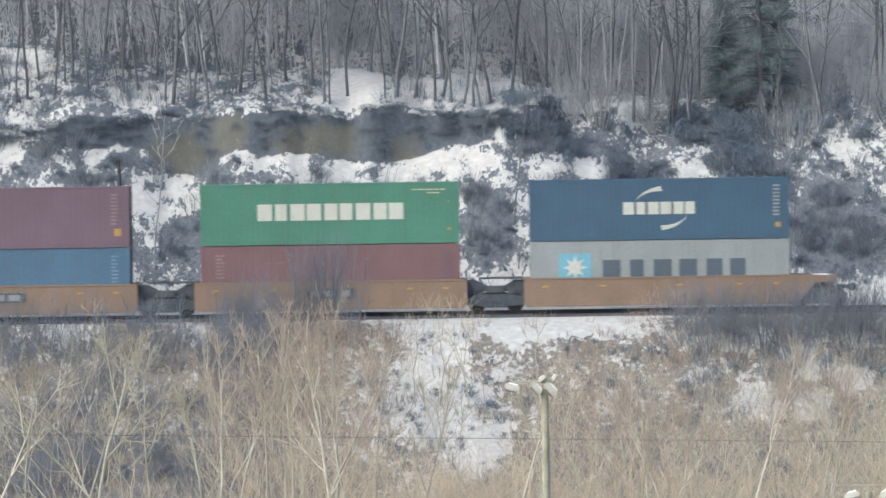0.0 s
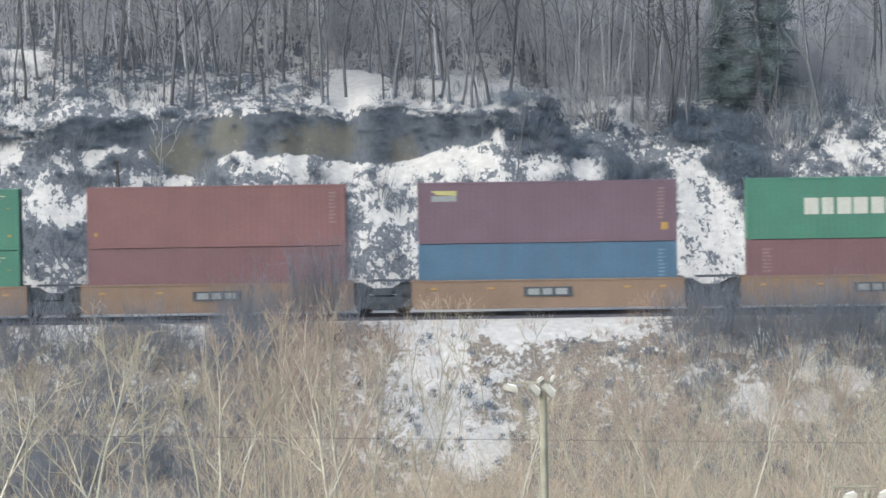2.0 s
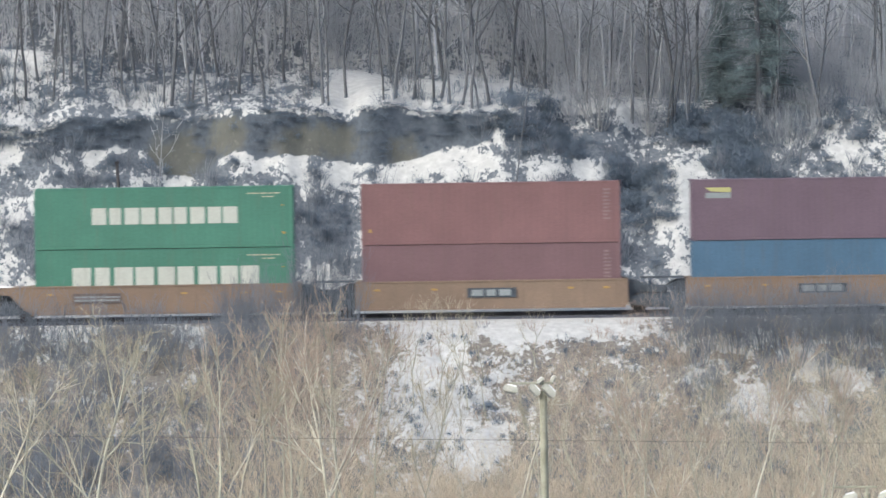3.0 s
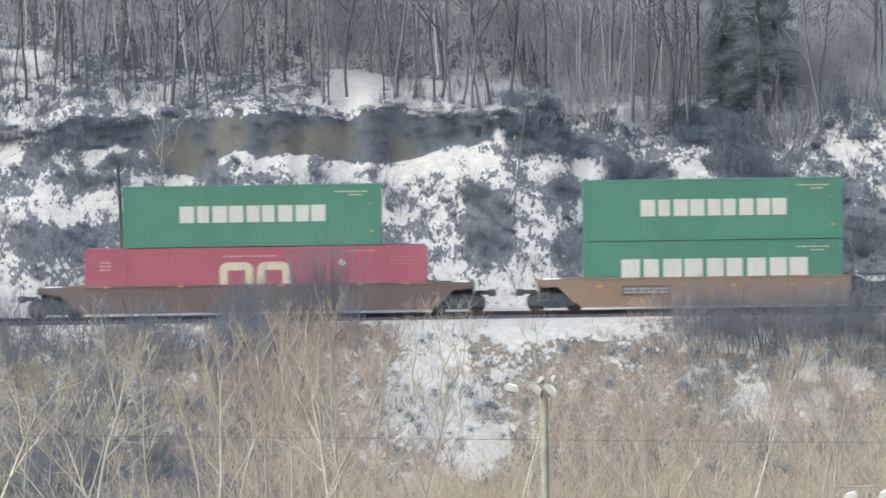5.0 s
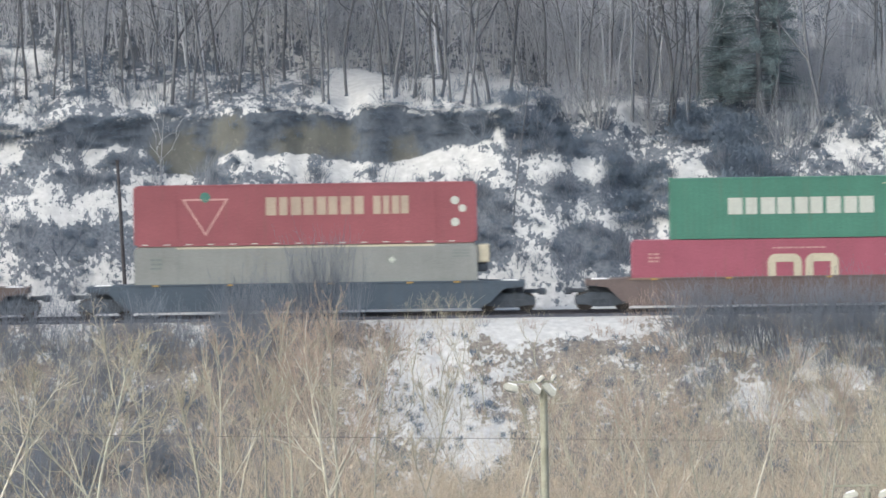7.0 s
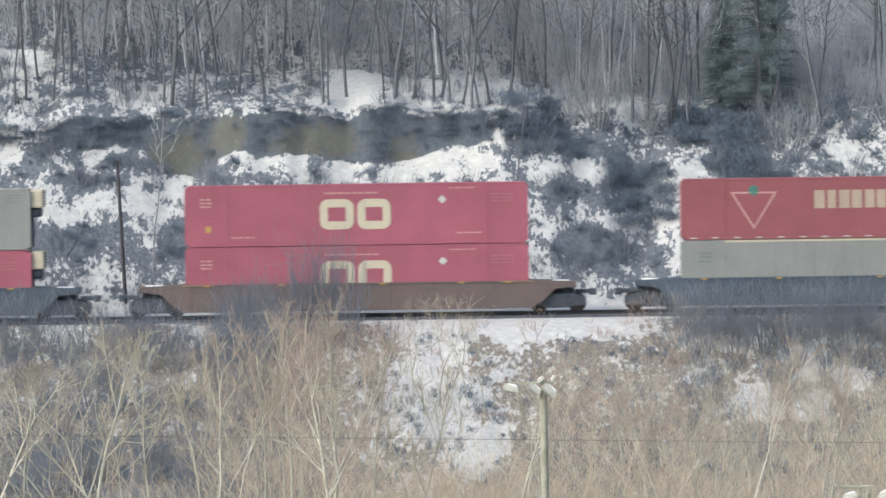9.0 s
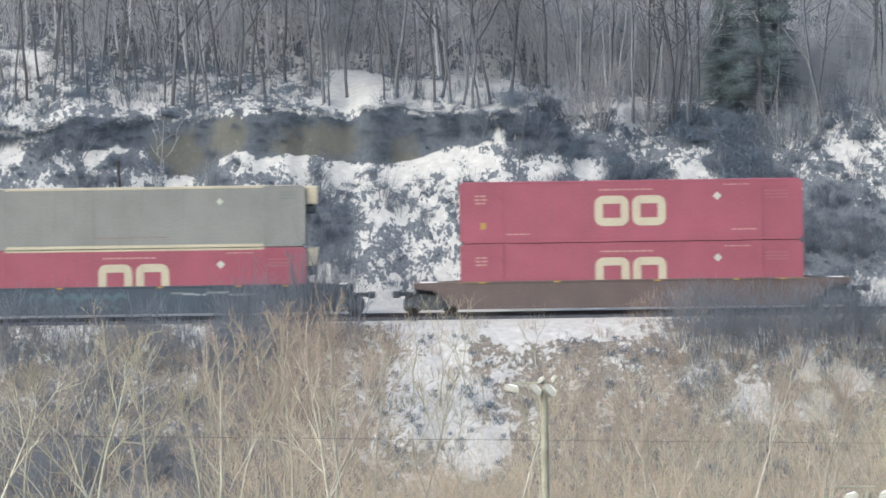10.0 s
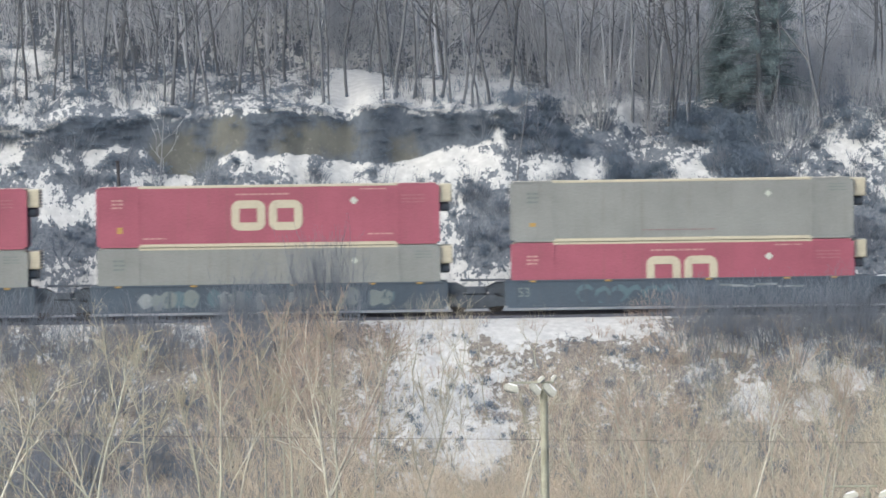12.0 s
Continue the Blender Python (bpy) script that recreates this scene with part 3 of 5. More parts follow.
def build_cargo():
    top = LIFT + 2.9
    # navy over light grey
    load(container("shipping_container", "navy blue shipping container with white emblem, upper tier", L40, NAVY,
         [("lettering", WHITE, blocks(-1.7, 1.8, 1.22, 1.8, 6, 0.12), "white block"),
          ("swoosh", WHITE, [swoosh(0.35, 1.5, 1), swoosh(-0.15, 1.5, -1)], "white curved stroke"),
          side_codes(LIGHTGREY), ("safety_label", YELLOW, [rect(5.45, 5.7, 0.55, 0.78)], "yellow label")]), 10.16, top)
    load(container("shipping_container", "light grey shipping container with dark blocks and blue panel", L40, LIGHTGREY,
         [("blue_panel", SKYBLUE, [rect(-4.75, -3.25, 1.0, 2.32)], "light blue square panel"), ("star_mark", WHITE, [star(-4.0, 1.66, 0.6)], "white star shape"),
          ("lettering", INK, blocks(-2.7, 4.5, 0.85, 2.0, 6, 0.30), "dark block")]), 10.16, LIFT)
    # green over dark red
    load(container("shipping_container", "green shipping container with white blocks, upper tier", L40, GREEN, green_logos()), -5.35, top)
    load(container("shipping_container", "dark red shipping container, lower tier", L40, DARKRED,
         [("unit_code", FADEDROSE, small_print(-5.4, -5.0, 2.4, 7, 0.09, 0.17, 7), "column of pale print"), side_codes(MAROON)]), -5.35, LIFT)
    # maroon over blue
    load(container("shipping_container", "maroon shipping container with yellow label, upper tier", L40, MAROON,
         [("placard", LIGHTGREY, [rect(-5.45, -4.25, 2.0, 2.26)], "white placard"), ("placard_band", PALEYELLOW, [[(-5.2, 2.32), (-4.25, 2.27), (-4.25, 2.5), (-5.45, 2.5)]], "yellow and black placard band"),
          side_codes(FADEDROSE, 5.2), ("safety_label", YELLOW, [rect(5.35, 5.68, 0.55, 0.9)], "yellow label")]), -20.86, top)
    load(container("shipping_container", "mid blue shipping container, lower tier", L40, BLUE, [side_codes(FADEDBLUE, 5.2, 4)]), -20.86, LIFT)
    # brown-red pair
    load(container("shipping_container", "brown-red shipping container, upper tier", L40, BROWNRED,
         [side_codes(FADEDROSE, 5.3, 6), ("safety_label", YELLOW, [rect(-5.75, -5.6, 0.6, 0.75)], "small yellow label")]), -36.43, top)
    load(container("shipping_container", "brown-red shipping container, lower tier", L40, DARKRED, [side_codes(FADEDROSE, 5.3, 9)]), -36.43, LIFT)
    # green pair
    load(container("shipping_container", "green shipping container with white blocks, upper tier", L40, GREEN, green_logos()), -51.8, top)
    load(container("shipping_container", "green shipping container with large white blocks, lower tier", L40, GREEN, green_logos(1.05, 1.28)), -51.8, LIFT)
    # green over long red
    load(container("shipping_container", "green shipping container on a longer red one", L40, GREEN, green_logos()), -73.5, top)
    load(container("long_container", "bright red long container with cream rounded rings", L53, RED, red_logos(), 2.59), -73.35, LIFT)
    # warm red over grey
    white_dots = ("dot_mark", WHITE, [disc(7.05, 2.02, 0.2), disc(7.4, 1.65, 0.18), disc(7.05, 1.0, 0.2)], "white round mark")
    tri = lambda r: [(-4.7 + r * math.cos(a), 1.66 + 0.92 * r * math.sin(a)) for a in (radians(90 + 60), radians(30), radians(-90))]
    rim = []
    for k in range(3):
        o, i = tri(1.28), tri(1.10)
        rim.append([o[k], o[(k + 1) % 3], i[(k + 1) % 3], i[k]])
    load(container("long_container", "warm red long container with cream triangle and blocks", L53, TIRERED,
         [("triangle", FADED, rim, "cream triangle outline"), ("leaf_mark", LEAFGREEN, [disc(-4.7, 2.32, 0.25, 8)], "green mark"),
          ("lettering", FADEDCREAM, blocks(-1.85, 2.85, 1.43, 2.28, 8, 0.16) + blocks(3.2, 4.95, 1.43, 2.28, 4, 0.18), "worn cream block"), white_dots,
          ("reflective_strip", WHITE, [rect(-7.7 + k * 1.03, -7.4 + k * 1.03, 0.08, 0.13) for k in range(15)], "short white strip")], 2.59), -96.8, top)
    load(container("long_container", "grey long container with cream end, lower tier", L53, GREY, grey_logos(), 2.59, trim=CREAM, heater=True), -96.8, LIFT)
    # red pair
    load(container("long_container", "bright red long container with cream rounded rings, upper tier", L53, RED, red_logos(), 2.59), -120.2, top)
    load(container("long_container", "bright red long container with cream rounded rings, lower tier", L53, RED, red_logos(), 2.59), -120.2, LIFT)
    # grey over red
    load(container("long_container", "grey long container with cream rails, upper tier", L53, GREY, grey_logos(), 2.59, trim=CREAM, heater=True), -143.6, top)
    load(container("long_container", "bright red long container with cream rails, lower tier", L53, RED, red_logos(), 2.59, trim=CREAM, heater=True), -143.6, LIFT)
    # red over grey, twice
    for x in (-163.1, -182.5):
        load(container("long_container", "bright red long container with cream rails, upper tier", L53, RED, red_logos(), 2.59, trim=CREAM, heater=True), x, top)
        load(container("long_container", "grey long container with cream end, lower tier", L53, GREY, grey_logos(), 2.59, trim=CREAM, heater=True), x, LIFT)


build_cargo()

# ---- well wagons ----
WAGONS, WHEELS = [], []


def wheelset_mesh():
    bm = bmesh.new()
    rod(bm, (0, -1.0, 0), (0, 1.0, 0), 0.085, 10)
    for s in (-1, 1):
        rod(bm, (0, s * 0.685, 0), (0, s * 0.815, 0), 0.42, 24)
        rod(bm, (0, s * 0.655, 0), (0, s * 0.685, 0), 0.455, 24)
        rod(bm, (0, s * 0.815, 0), (0, s * 0.845, 0), 0.15, 12)
        for k in range(4):
            a = math.pi * k / 2
            rod(bm, (0.26 * math.cos(a), s * 0.81, 0.26 * math.sin(a)), (0.26 * math.cos(a), s * 0.82, 0.26 * math.sin(a)), 0.05, 8)
    me = bpy.data.meshes.new("wheelset")
    bm.to_mesh(me), bm.free()
    me.materials.append(WHEELMAT)
    return me


WHEELSET = wheelset_mesh()


def truck(wagon, x):
    """A two-axle truck: bolster, two cast side frames with springs, two wheelsets."""
    bm = boxes((-0.25, 0.25, -1.0, 1.0, 0.42, 0.68), bevel=0.03)
    rod(bm, (0, 0, 0.66), (0, 0, 0.80), 0.2, 12)
    body = part("truck", bm, STEEL, wagon, "black steel truck")
    body.matrix_basis = pose(x, 0, 0)
    for s in (-1, 1):
        bm = bmesh.new()
        y0, y1 = sorted((s * 0.93, s * 1.07))
        prism(bm, [(-1.32, 0.30), (-0.72, 0.26), (-0.4, 0.17), (0.4, 0.17), (0.72, 0.26), (1.32, 0.30), (1.32, 0.66), (0.8, 0.84), (-0.8, 0.84), (-1.32, 0.66)], y0, y1)
        for k in (-0.16, 0, 0.16):
            rod(bm, (k, s * 1.08, 0.26), (k, s * 1.08, 0.5), 0.06, 8)
        for k in (-0.89, 0.89):
            rod(bm, (k, s * 1.05, 0.42), (k, s * 1.12, 0.42), 0.12, 10)
        part("side_frame", bm, STEEL, body)
    for k in (-0.89, 0.89):
        w = shared("wheelset", WHEELSET, body, pose(k, 0, 0.42))
        WHEELS.append((w, k))


def well_wagon(x, length, mat, left, right, label, style="orange", name="well_wagon", number=None, board=False):
    """A deep-well wagon unit. left, right: 'end' (platform over a truck, coupler) or 'joint' (narrow neck to a shared truck)."""
    root = tagged(new(name), label, "train wagon", "wagons of the train")
    h = length / 2 + 0.22
    wide = 1.45
    topz = 1.56 if style == "orange" else 1.50
    for s in (-1, 1):
        y0, y1 = sorted((s * (wide - 0.03), s * (wide - 0.09)))
        part("side_sheet", boxes((-h, h, y0, y1, 0.24, topz - 0.05)), mat, root)
        y0, y1 = sorted((s * wide, s * (wide - 0.13)))
        part("top_chord", boxes((-h - 0.02, h + 0.02, y0, y1, topz - 0.09, topz), bevel=0.012), mat, root)
        part("bottom_chord", boxes((-h, h, y0, y1, 0.19, 0.30), bevel=0.012), mat, root)
        n = 11 if length > 14 else 9
        me = bpy.data.meshes.new("rib")
        y0, y1 = sorted((s * (wide - 0.03), s * (wide - 0.014)))
        bm = boxes((-0.05, 0.05, y0, y1, 0.30, topz - 0.09), bevel=0.005)
        bm.to_mesh(me), bm.free()
        me.materials.append(mat)
        for k in range(n):
            shared("rib", me, root, pose(-h + 0.5 + (2 * h - 1) * k / (n - 1), 0, 0))
    part("well_floor", boxes((-h, h, -1.32, 1.32, 0.21, 0.345), *[(-h + 0.8 + k * 2.2, -h + 1.1 + k * 2.2, -1.3, 1.3, 0.345, 0.36) for k in range(int(2 * h / 2.2))]), mat, root)
    for e, kind in ((-1, left), (1, right)):
        a, b = h, h + (2.0 if kind == "end" else 1.25)
        bm = bmesh.new()
        w = 1.40 if kind == "end" else 0.75
        pts = [(e * a, 0.36), (e * a, topz - 0.02), (e * b, topz - 0.06), (e * b, topz - 0.34), (e * (a + 1.0), topz - 0.42), (e * (a + 0.3), 0.42)]
        if kind != "end":
            pts = [(e * a, 0.36), (e * a, topz - 0.1), (e * (a + 0.5), topz - 0.1), (e * b, 1.05), (e * b, 0.80), (e * (a + 0.9), 0.95), (e * (a + 0.35), 0.5)]
        prism(bm, pts, -w, w)
        part("end_platform", bm, mat if kind == "end" else STEEL, root)
        bm = bmesh.new()
        prism(bm, [(e * (h - 0.03), 0.3), (e * (h + 0.1), 0.3), (e * (h + 0.1), topz + 0.0), (e * (h - 0.03), topz + 0.0)], -1.42, 1.42)
        part("bulkhead", bm, mat, root)
        if kind == "end":
            truck(root, e * (h + 1.15))
            part("centre_sill", boxes((min(e * a, e * (b - 0.1)), max(e * a, e * (b - 0.1)), -0.5, 0.5, 0.68, topz - 0.3), bevel=0.02), STEEL, root, "dark draft sill")
            bm = boxes((min(e * b, e * (b + 0.95)), max(e * b, e * (b + 0.95)), -0.1, 0.1, 0.82, 1.02), bevel=0.03)
            box(bm, *sorted((e * (b + 0.62), e * (b + 1.0))), -0.2, 0.2, 0.74, 1.06, 0.05)
            part("coupler", bm, STEEL, root, "black knuckle coupler")
            for s in (-1, 1):
                bm = bmesh.new()
                for z in (0.55, 0.85, 1.15):
                    rod(bm, (e * (b - 0.5), s * 1.42, z), (e * (b - 0.05), s * 1.42, z), 0.015, 6)
                for xx in (b - 0.5, b - 0.05):
                    rod(bm, (e * xx, s * 1.42, 0.5), (e * xx, s * 1.42, 1.3), 0.018, 6)
                part("ladder", bm, mat if style == "orange" else STEEL, root)
            part("snow_cap", boxes((min(e * (a + 0.9), e * (b - 0.3)), max(e * (a + 0.9), e * (b - 0.3)), -0.9, 0.5, topz - 0.07, topz - 0.025), bevel=0.02), SNOW, root, "thin snow on the platform")
        elif e < 0:
            truck(root, -(h + 1.42))
            part("walkway", boxes((-(h + 2.2), -(h + 0.15), -0.9, 0.9, topz - 0.03, topz + 0.03), bevel=0.01), STEEL, root)
            bm = bmesh.new()
            rod(bm, (-(h + 0.7), -1.1, 0.95), (-(h + 0.7), -0.75, 0.95), 0.16, 12)
            box(bm, -(h + 1.9), -(h + 1.0), -1.15, -0.75, 0.86, 1.22, 0.04)
            part("brake_gear", bm, STEEL, root)
    y = -wide
    if style == "plain" and mat is BROWN:
        for e in (-1, 1):
            xa, xb = sorted((e * (h - 1.6), e * (h + 0.01)))
            part("edge_stripe", boxes((xa, xb, y - 0.012, y + 0.0, topz - 0.085, topz - 0.01)), ORANGE, root, "worn ochre stripe on the top edge")
    for k in (-0.9, -0.45, 0.15, 0.62, 0.9):
        part("reflector", boxes((k * h * 0.95 - 0.14, k * h * 0.95 + 0.14, y - 0.02, y + 0.0, topz - 0.45 if style == "orange" else topz - 0.1, topz - 0.36 if style == "orange" else topz - 0.02)), YELLOW, root, "yellow reflector")
    if number is not None:
        plate = part("number_board", boxes((number - 1.15, number + 1.15, y - 0.022, y, 0.75, 1.2)), STEEL if board else BROWN, root, "board with worn print")
        bm = bmesh.new()
        for pts in (blocks(number - 0.95, number + 1.0, 0.83, 1.12, 3, 0.16) if board else small_print(number - 1.05, number + 1.05, 0.98, 2, 0.09, 0.15, 12)):
            prism(bm, pts, y - 0.028, y - 0.022)
        tagged(part("print", bm, LIGHTGREY, plate), kind="stuff")
    if style == "graffiti" and left == "joint" and right == "end":
        cu = bpy.data.curves.new("size_mark", "FONT")
        cu.body, cu.size, cu.extrude, cu.align_x = "53", 0.62, 0.004, "CENTER"
        cu.materials.append(FADEDGREY)
        ob = new("size_mark", cu)
        ob.parent = root
        ob.matrix_basis = pose(-7.5, y + 0.022, 0.72, 90, 0, 0)
        tagged(ob, "faded stencilled number")
    if style == "graffiti":
        rng = random.Random(int(-x))

        def bubble(cx, cz, w, t):
            m = 10
            return [(cx + w / 2 * rng.uniform(0.75, 1.1) * math.cos(2 * math.pi * k / m), cz + t / 2 * rng.uniform(0.75, 1.1) * math.sin(2 * math.pi * k / m)) for k in range(m)]

        def spray(mat2, pts, layer, text="faded spray-painted shape"):
            bm = bmesh.new()
            prism(bm, pts, y + 0.026 - 0.003 * layer, y + 0.034)
            part("graffiti", bm, mat2, root, text)
        if right == "end":
            for k in range(6):
                cx, cz, w = -4.6 + 0.78 * k, rng.uniform(0.72, 0.9), rng.uniform(0.75, 0.95)
                spray(TEAL, bubble(cx, cz, w, 0.85), k % 2)
                spray(DARK, bubble(cx + rng.uniform(-0.12, 0.12), cz - 0.12, w * 0.85, 0.6), 2 + k % 3, "dark inside of a sprayed shape")
            for k in range(7):
                cx, cz = 1.7 + 0.55 * k, rng.uniform(0.95, 1.12)
                spray(LIGHTGREY if k % 3 else FADEDGREY, rect(cx, cx + rng.uniform(0.4, 0.75), cz, cz + rng.uniform(0.05, 0.12)), k % 3, "pale sprayed streak")
        else:
            for k in range(22):
                cx = -5.8 + 0.54 * k
                if k % 7 != 5:
                    spray((LIGHTGREY, FADEDGREY, FADEDGREY, SKYBLUE if k == 5 else TEAL)[(k * 5 + k // 4) % 4], bubble(cx, rng.uniform(0.68, 0.86), rng.uniform(0.6, 0.9), rng.uniform(0.7, 1.0)), k % 3)
            for k in range(26):
                cx, cz, lean = rng.uniform(-5.8, 5.8), rng.uniform(0.45, 0.75), rng.uniform(-0.25, 0.25)
                t, w = rng.uniform(0.25, 0.5), rng.uniform(0.05, 0.1)
                spray(DARK if k % 3 else TEAL, [(cx, cz), (cx + w, cz), (cx + w + lean, cz + t), (cx + lean, cz + t)], 4 + k % 3, "thin sprayed stroke")
    WAGONS.append((root, x))
    return root


def build_wagons():
    o = "ochre-painted deep well wagon carrying two containers"
    well_wagon(10.16, L40, ORANGE, "joint", "end", o)
    well_wagon(-5.35, L40, ORANGE, "joint", "joint", o, number=0.0, board=True)
    well_wagon(-20.86, L40, ORANGE, "joint", "joint", o, number=0.0, board=True)
    well_wagon(-36.43, L40, ORANGE, "joint", "joint", o, number=0.0, board=True)
    well_wagon(-51.8, L40, ORANGE, "end", "joint", o, number=-3.2)
    b = "rust-brown long well wagon with worn paint"
    well_wagon(-73.35, L53, BROWN, "end", "end", b, "plain")
    well_wagon(-96.8, L53, DARK, "end", "end", "blue-black long well wagon with worn paint", "plain")
    well_wagon(-120.2, L53, BROWN, "end", "end", b, "plain")
    g = "blue-black long well wagon with faded graffiti"
    well_wagon(-143.6, L53, DARK, "joint", "end", g, "graffiti")
    well_wagon(-163.1, L53, DARK, "joint", "joint", g, "graffiti")
    well_wagon(-182.5, L53, DARK, "end", "joint", g, "graffiti")


build_wagons()


# ---- vegetation ----
def tube(pts, rad, sides):
    pts, rad = np.asarray(pts, float), np.asarray(rad, float)
    d = np.gradient(pts, axis=0)
    d /= np.linalg.norm(d, axis=1)[:, None] + 1e-9
    ref = np.where(np.abs(d[:, 2:3]) > 0.9, [[1.0, 0, 0]], [[0, 0, 1.0]])
    u = np.cross(d, ref)
    u /= np.linalg.norm(u, axis=1)[:, None] + 1e-9
    w = np.cross(d, u)
    a = np.arange(sides) * 2 * np.pi / sides
    V = pts[:, None] + rad[:, None, None] * (np.cos(a)[None, :, None] * u[:, None] + np.sin(a)[None, :, None] * w[:, None])
    n = len(pts)
    i, j = np.meshgrid(np.arange(n - 1), np.arange(sides), indexing="ij")
    k = (j + 1) % sides
    Q = np.stack([i * sides + j, i * sides + k, (i + 1) * sides + k, (i + 1) * sides + j], -1).reshape(-1, 4)
    return V.reshape(-1, 3), Q


def joined(tubes):
    Vs, Qs, n = [], [], 0
    for V, Q in tubes:
        Vs.append(V), Qs.append(Q + n)
        n += len(V)
    return np.concatenate(Vs), np.concatenate(Qs)


def stem(rng, base, way, length, r0, r1, segs, wobble, rise=0.0):
    pts, rad = [np.array(base, float)], [r0]
    d = np.array(way, float)
    for k in range(segs):
        d = d + rng.normal(0, wobble, 3) + np.array([0, 0, rise])
        d /= np.linalg.norm(d)
        pts.append(pts[-1] + d * length / segs)
        rad.append(r0 + (r1 - r0) * (k + 1) / segs)
    return np.array(pts), np.array(rad)


def along(pts, rad, f):
    s = f * (len(pts) - 1)
    i = min(int(s), len(pts) - 2)
    return pts[i] + (pts[i + 1] - pts[i]) * (s - i), rad[i] + (rad[i + 1] - rad[i]) * (s - i), (pts[i + 1] - pts[i]) / (np.linalg.norm(pts[i + 1] - pts[i]) + 1e-9)


def bare_tree(seed, tall, girth, first=0.35, limbs=12, boughs=5, twigs=3, spread=0.9, fork=False, thin=0.008, rise=0.12, crook=0.05, reach=0.30):
    """A leafless tree: trunk and limbs in one part, the fine twigs in another."""
    rng = np.random.RandomState(seed)
    wood, fine = [], []
    stems = [stem(rng, (0, 0, -0.4), (rng.normal(0, 0.06), rng.normal(0, 0.06), 1), tall, girth, thin * 2, 9, crook, 0.02 + crook)]
    if fork:
        p, r, d = along(*stems[0], rng.uniform(0.2, 0.4))
        a = rng.choice([0, math.pi]) + rng.normal(0, 0.5)
        stems.append(stem(rng, p, d + 0.75 * np.array([math.cos(a), math.sin(a), 0]), tall * 0.62, r * 0.8, thin * 2, 7, crook + 0.02, 0.08 + crook * 0.6))
    for s, (P, R) in enumerate(stems):
        wood.append(tube(P, R, 6))
        for k in range(limbs if s == 0 else limbs * 2 // 3):
            f = first + (0.97 - first) * (k + rng.rand()) / limbs
            f = min(f, 0.97)
            p, r, d = along(P, R, f)
            a = rng.rand() * 2 * math.pi
            out = np.array([math.cos(a), math.sin(a), 0])
            ln = tall * reach * (1.15 - f) * rng.uniform(0.7, 1.3) + 0.5
            P1, R1 = stem(rng, p, d * 0.6 + out * spread, ln, max(r * 0.5, thin * 1.6), thin, 4, 0.12 + crook, rise)
            wood.append(tube(P1, R1, 3))
            for j in range(boughs):
                p2, r2, d2 = along(P1, R1, rng.uniform(0.25, 1.0))
                P2, R2 = stem(rng, p2, d2 + rng.normal(0, 0.55, 3) + [0, 0, 0.2], ln * rng.uniform(0.25, 0.5), max(r2 * 0.55, thin), thin * 0.6, 2, 0.16, rise)
                fine.append(tube(P2, R2, 3))
                for i in range(twigs):
                    p3, r3, d3 = along(P2, R2, rng.uniform(0.2, 1.0))
                    P3, R3 = stem(rng, p3, d3 + rng.normal(0, 0.5, 3) + [0, 0, 0.15], ln * rng.uniform(0.12, 0.28), thin * 0.8, thin * 0.45, 1, 0.1, 0.05)
                    fine.append(tube(P3, R3, 3))
    return joined(wood), joined(fine)


def forked_tree(seed, tall, girth, levels=5, thin=0.009, first=0.31, then=0.24, wide=1.0):
    """A leafless willow whose stems fork again and again into fine shoots."""
    rng = np.random.RandomState(seed)
    wood, fine = [], []

    def grow(base, way, ln, r, level):
        P, R = stem(rng, base, way, ln, r, max(r * 0.72, thin * 0.5), 4 if level < 2 else 3, 0.09, 0.05)
        (wood if level < 3 else fine).append(tube(P, R, 5 if level < 2 else 3))
        if level >= 1:
            for k in range(3 if level < 3 else 2):
                p, q, d = along(P, R, rng.uniform(0.25, 0.95))
                P2, R2 = stem(rng, p, d + rng.normal(0, 0.5, 3) + [0, 0, 0.15], tall * rng.uniform(0.04, 0.10), min(q * 0.6, thin), thin * 0.45, 2, 0.15, 0.1)
                fine.append(tube(P2, R2, 3))
        if level == levels:
            return
        a = rng.rand() * 6.28
        n = 2 if rng.rand() < 0.7 else 3
        for k in range(n):
            b = a + 6.28 * k / n + rng.normal(0, 0.3)
            side = np.array([math.cos(b), math.sin(b), 0]) * rng.uniform(0.2, 0.55) * wide
            d = P[-1] - P[-2]
            grow(P[-1], d / np.linalg.norm(d) + side, (tall * then if level == 0 else ln * 0.76) * rng.uniform(0.8, 1.15), R[-1] * (rng.uniform(0.8, 0.95) if level < 2 else rng.uniform(0.6, 0.8)), level + 1)
    grow(np.array([0, 0, -0.4]), np.array([rng.normal(0, 0.1), rng.normal(0, 0.1), 1]), tall * first, girth, 0)
    return joined(wood), joined(fine)


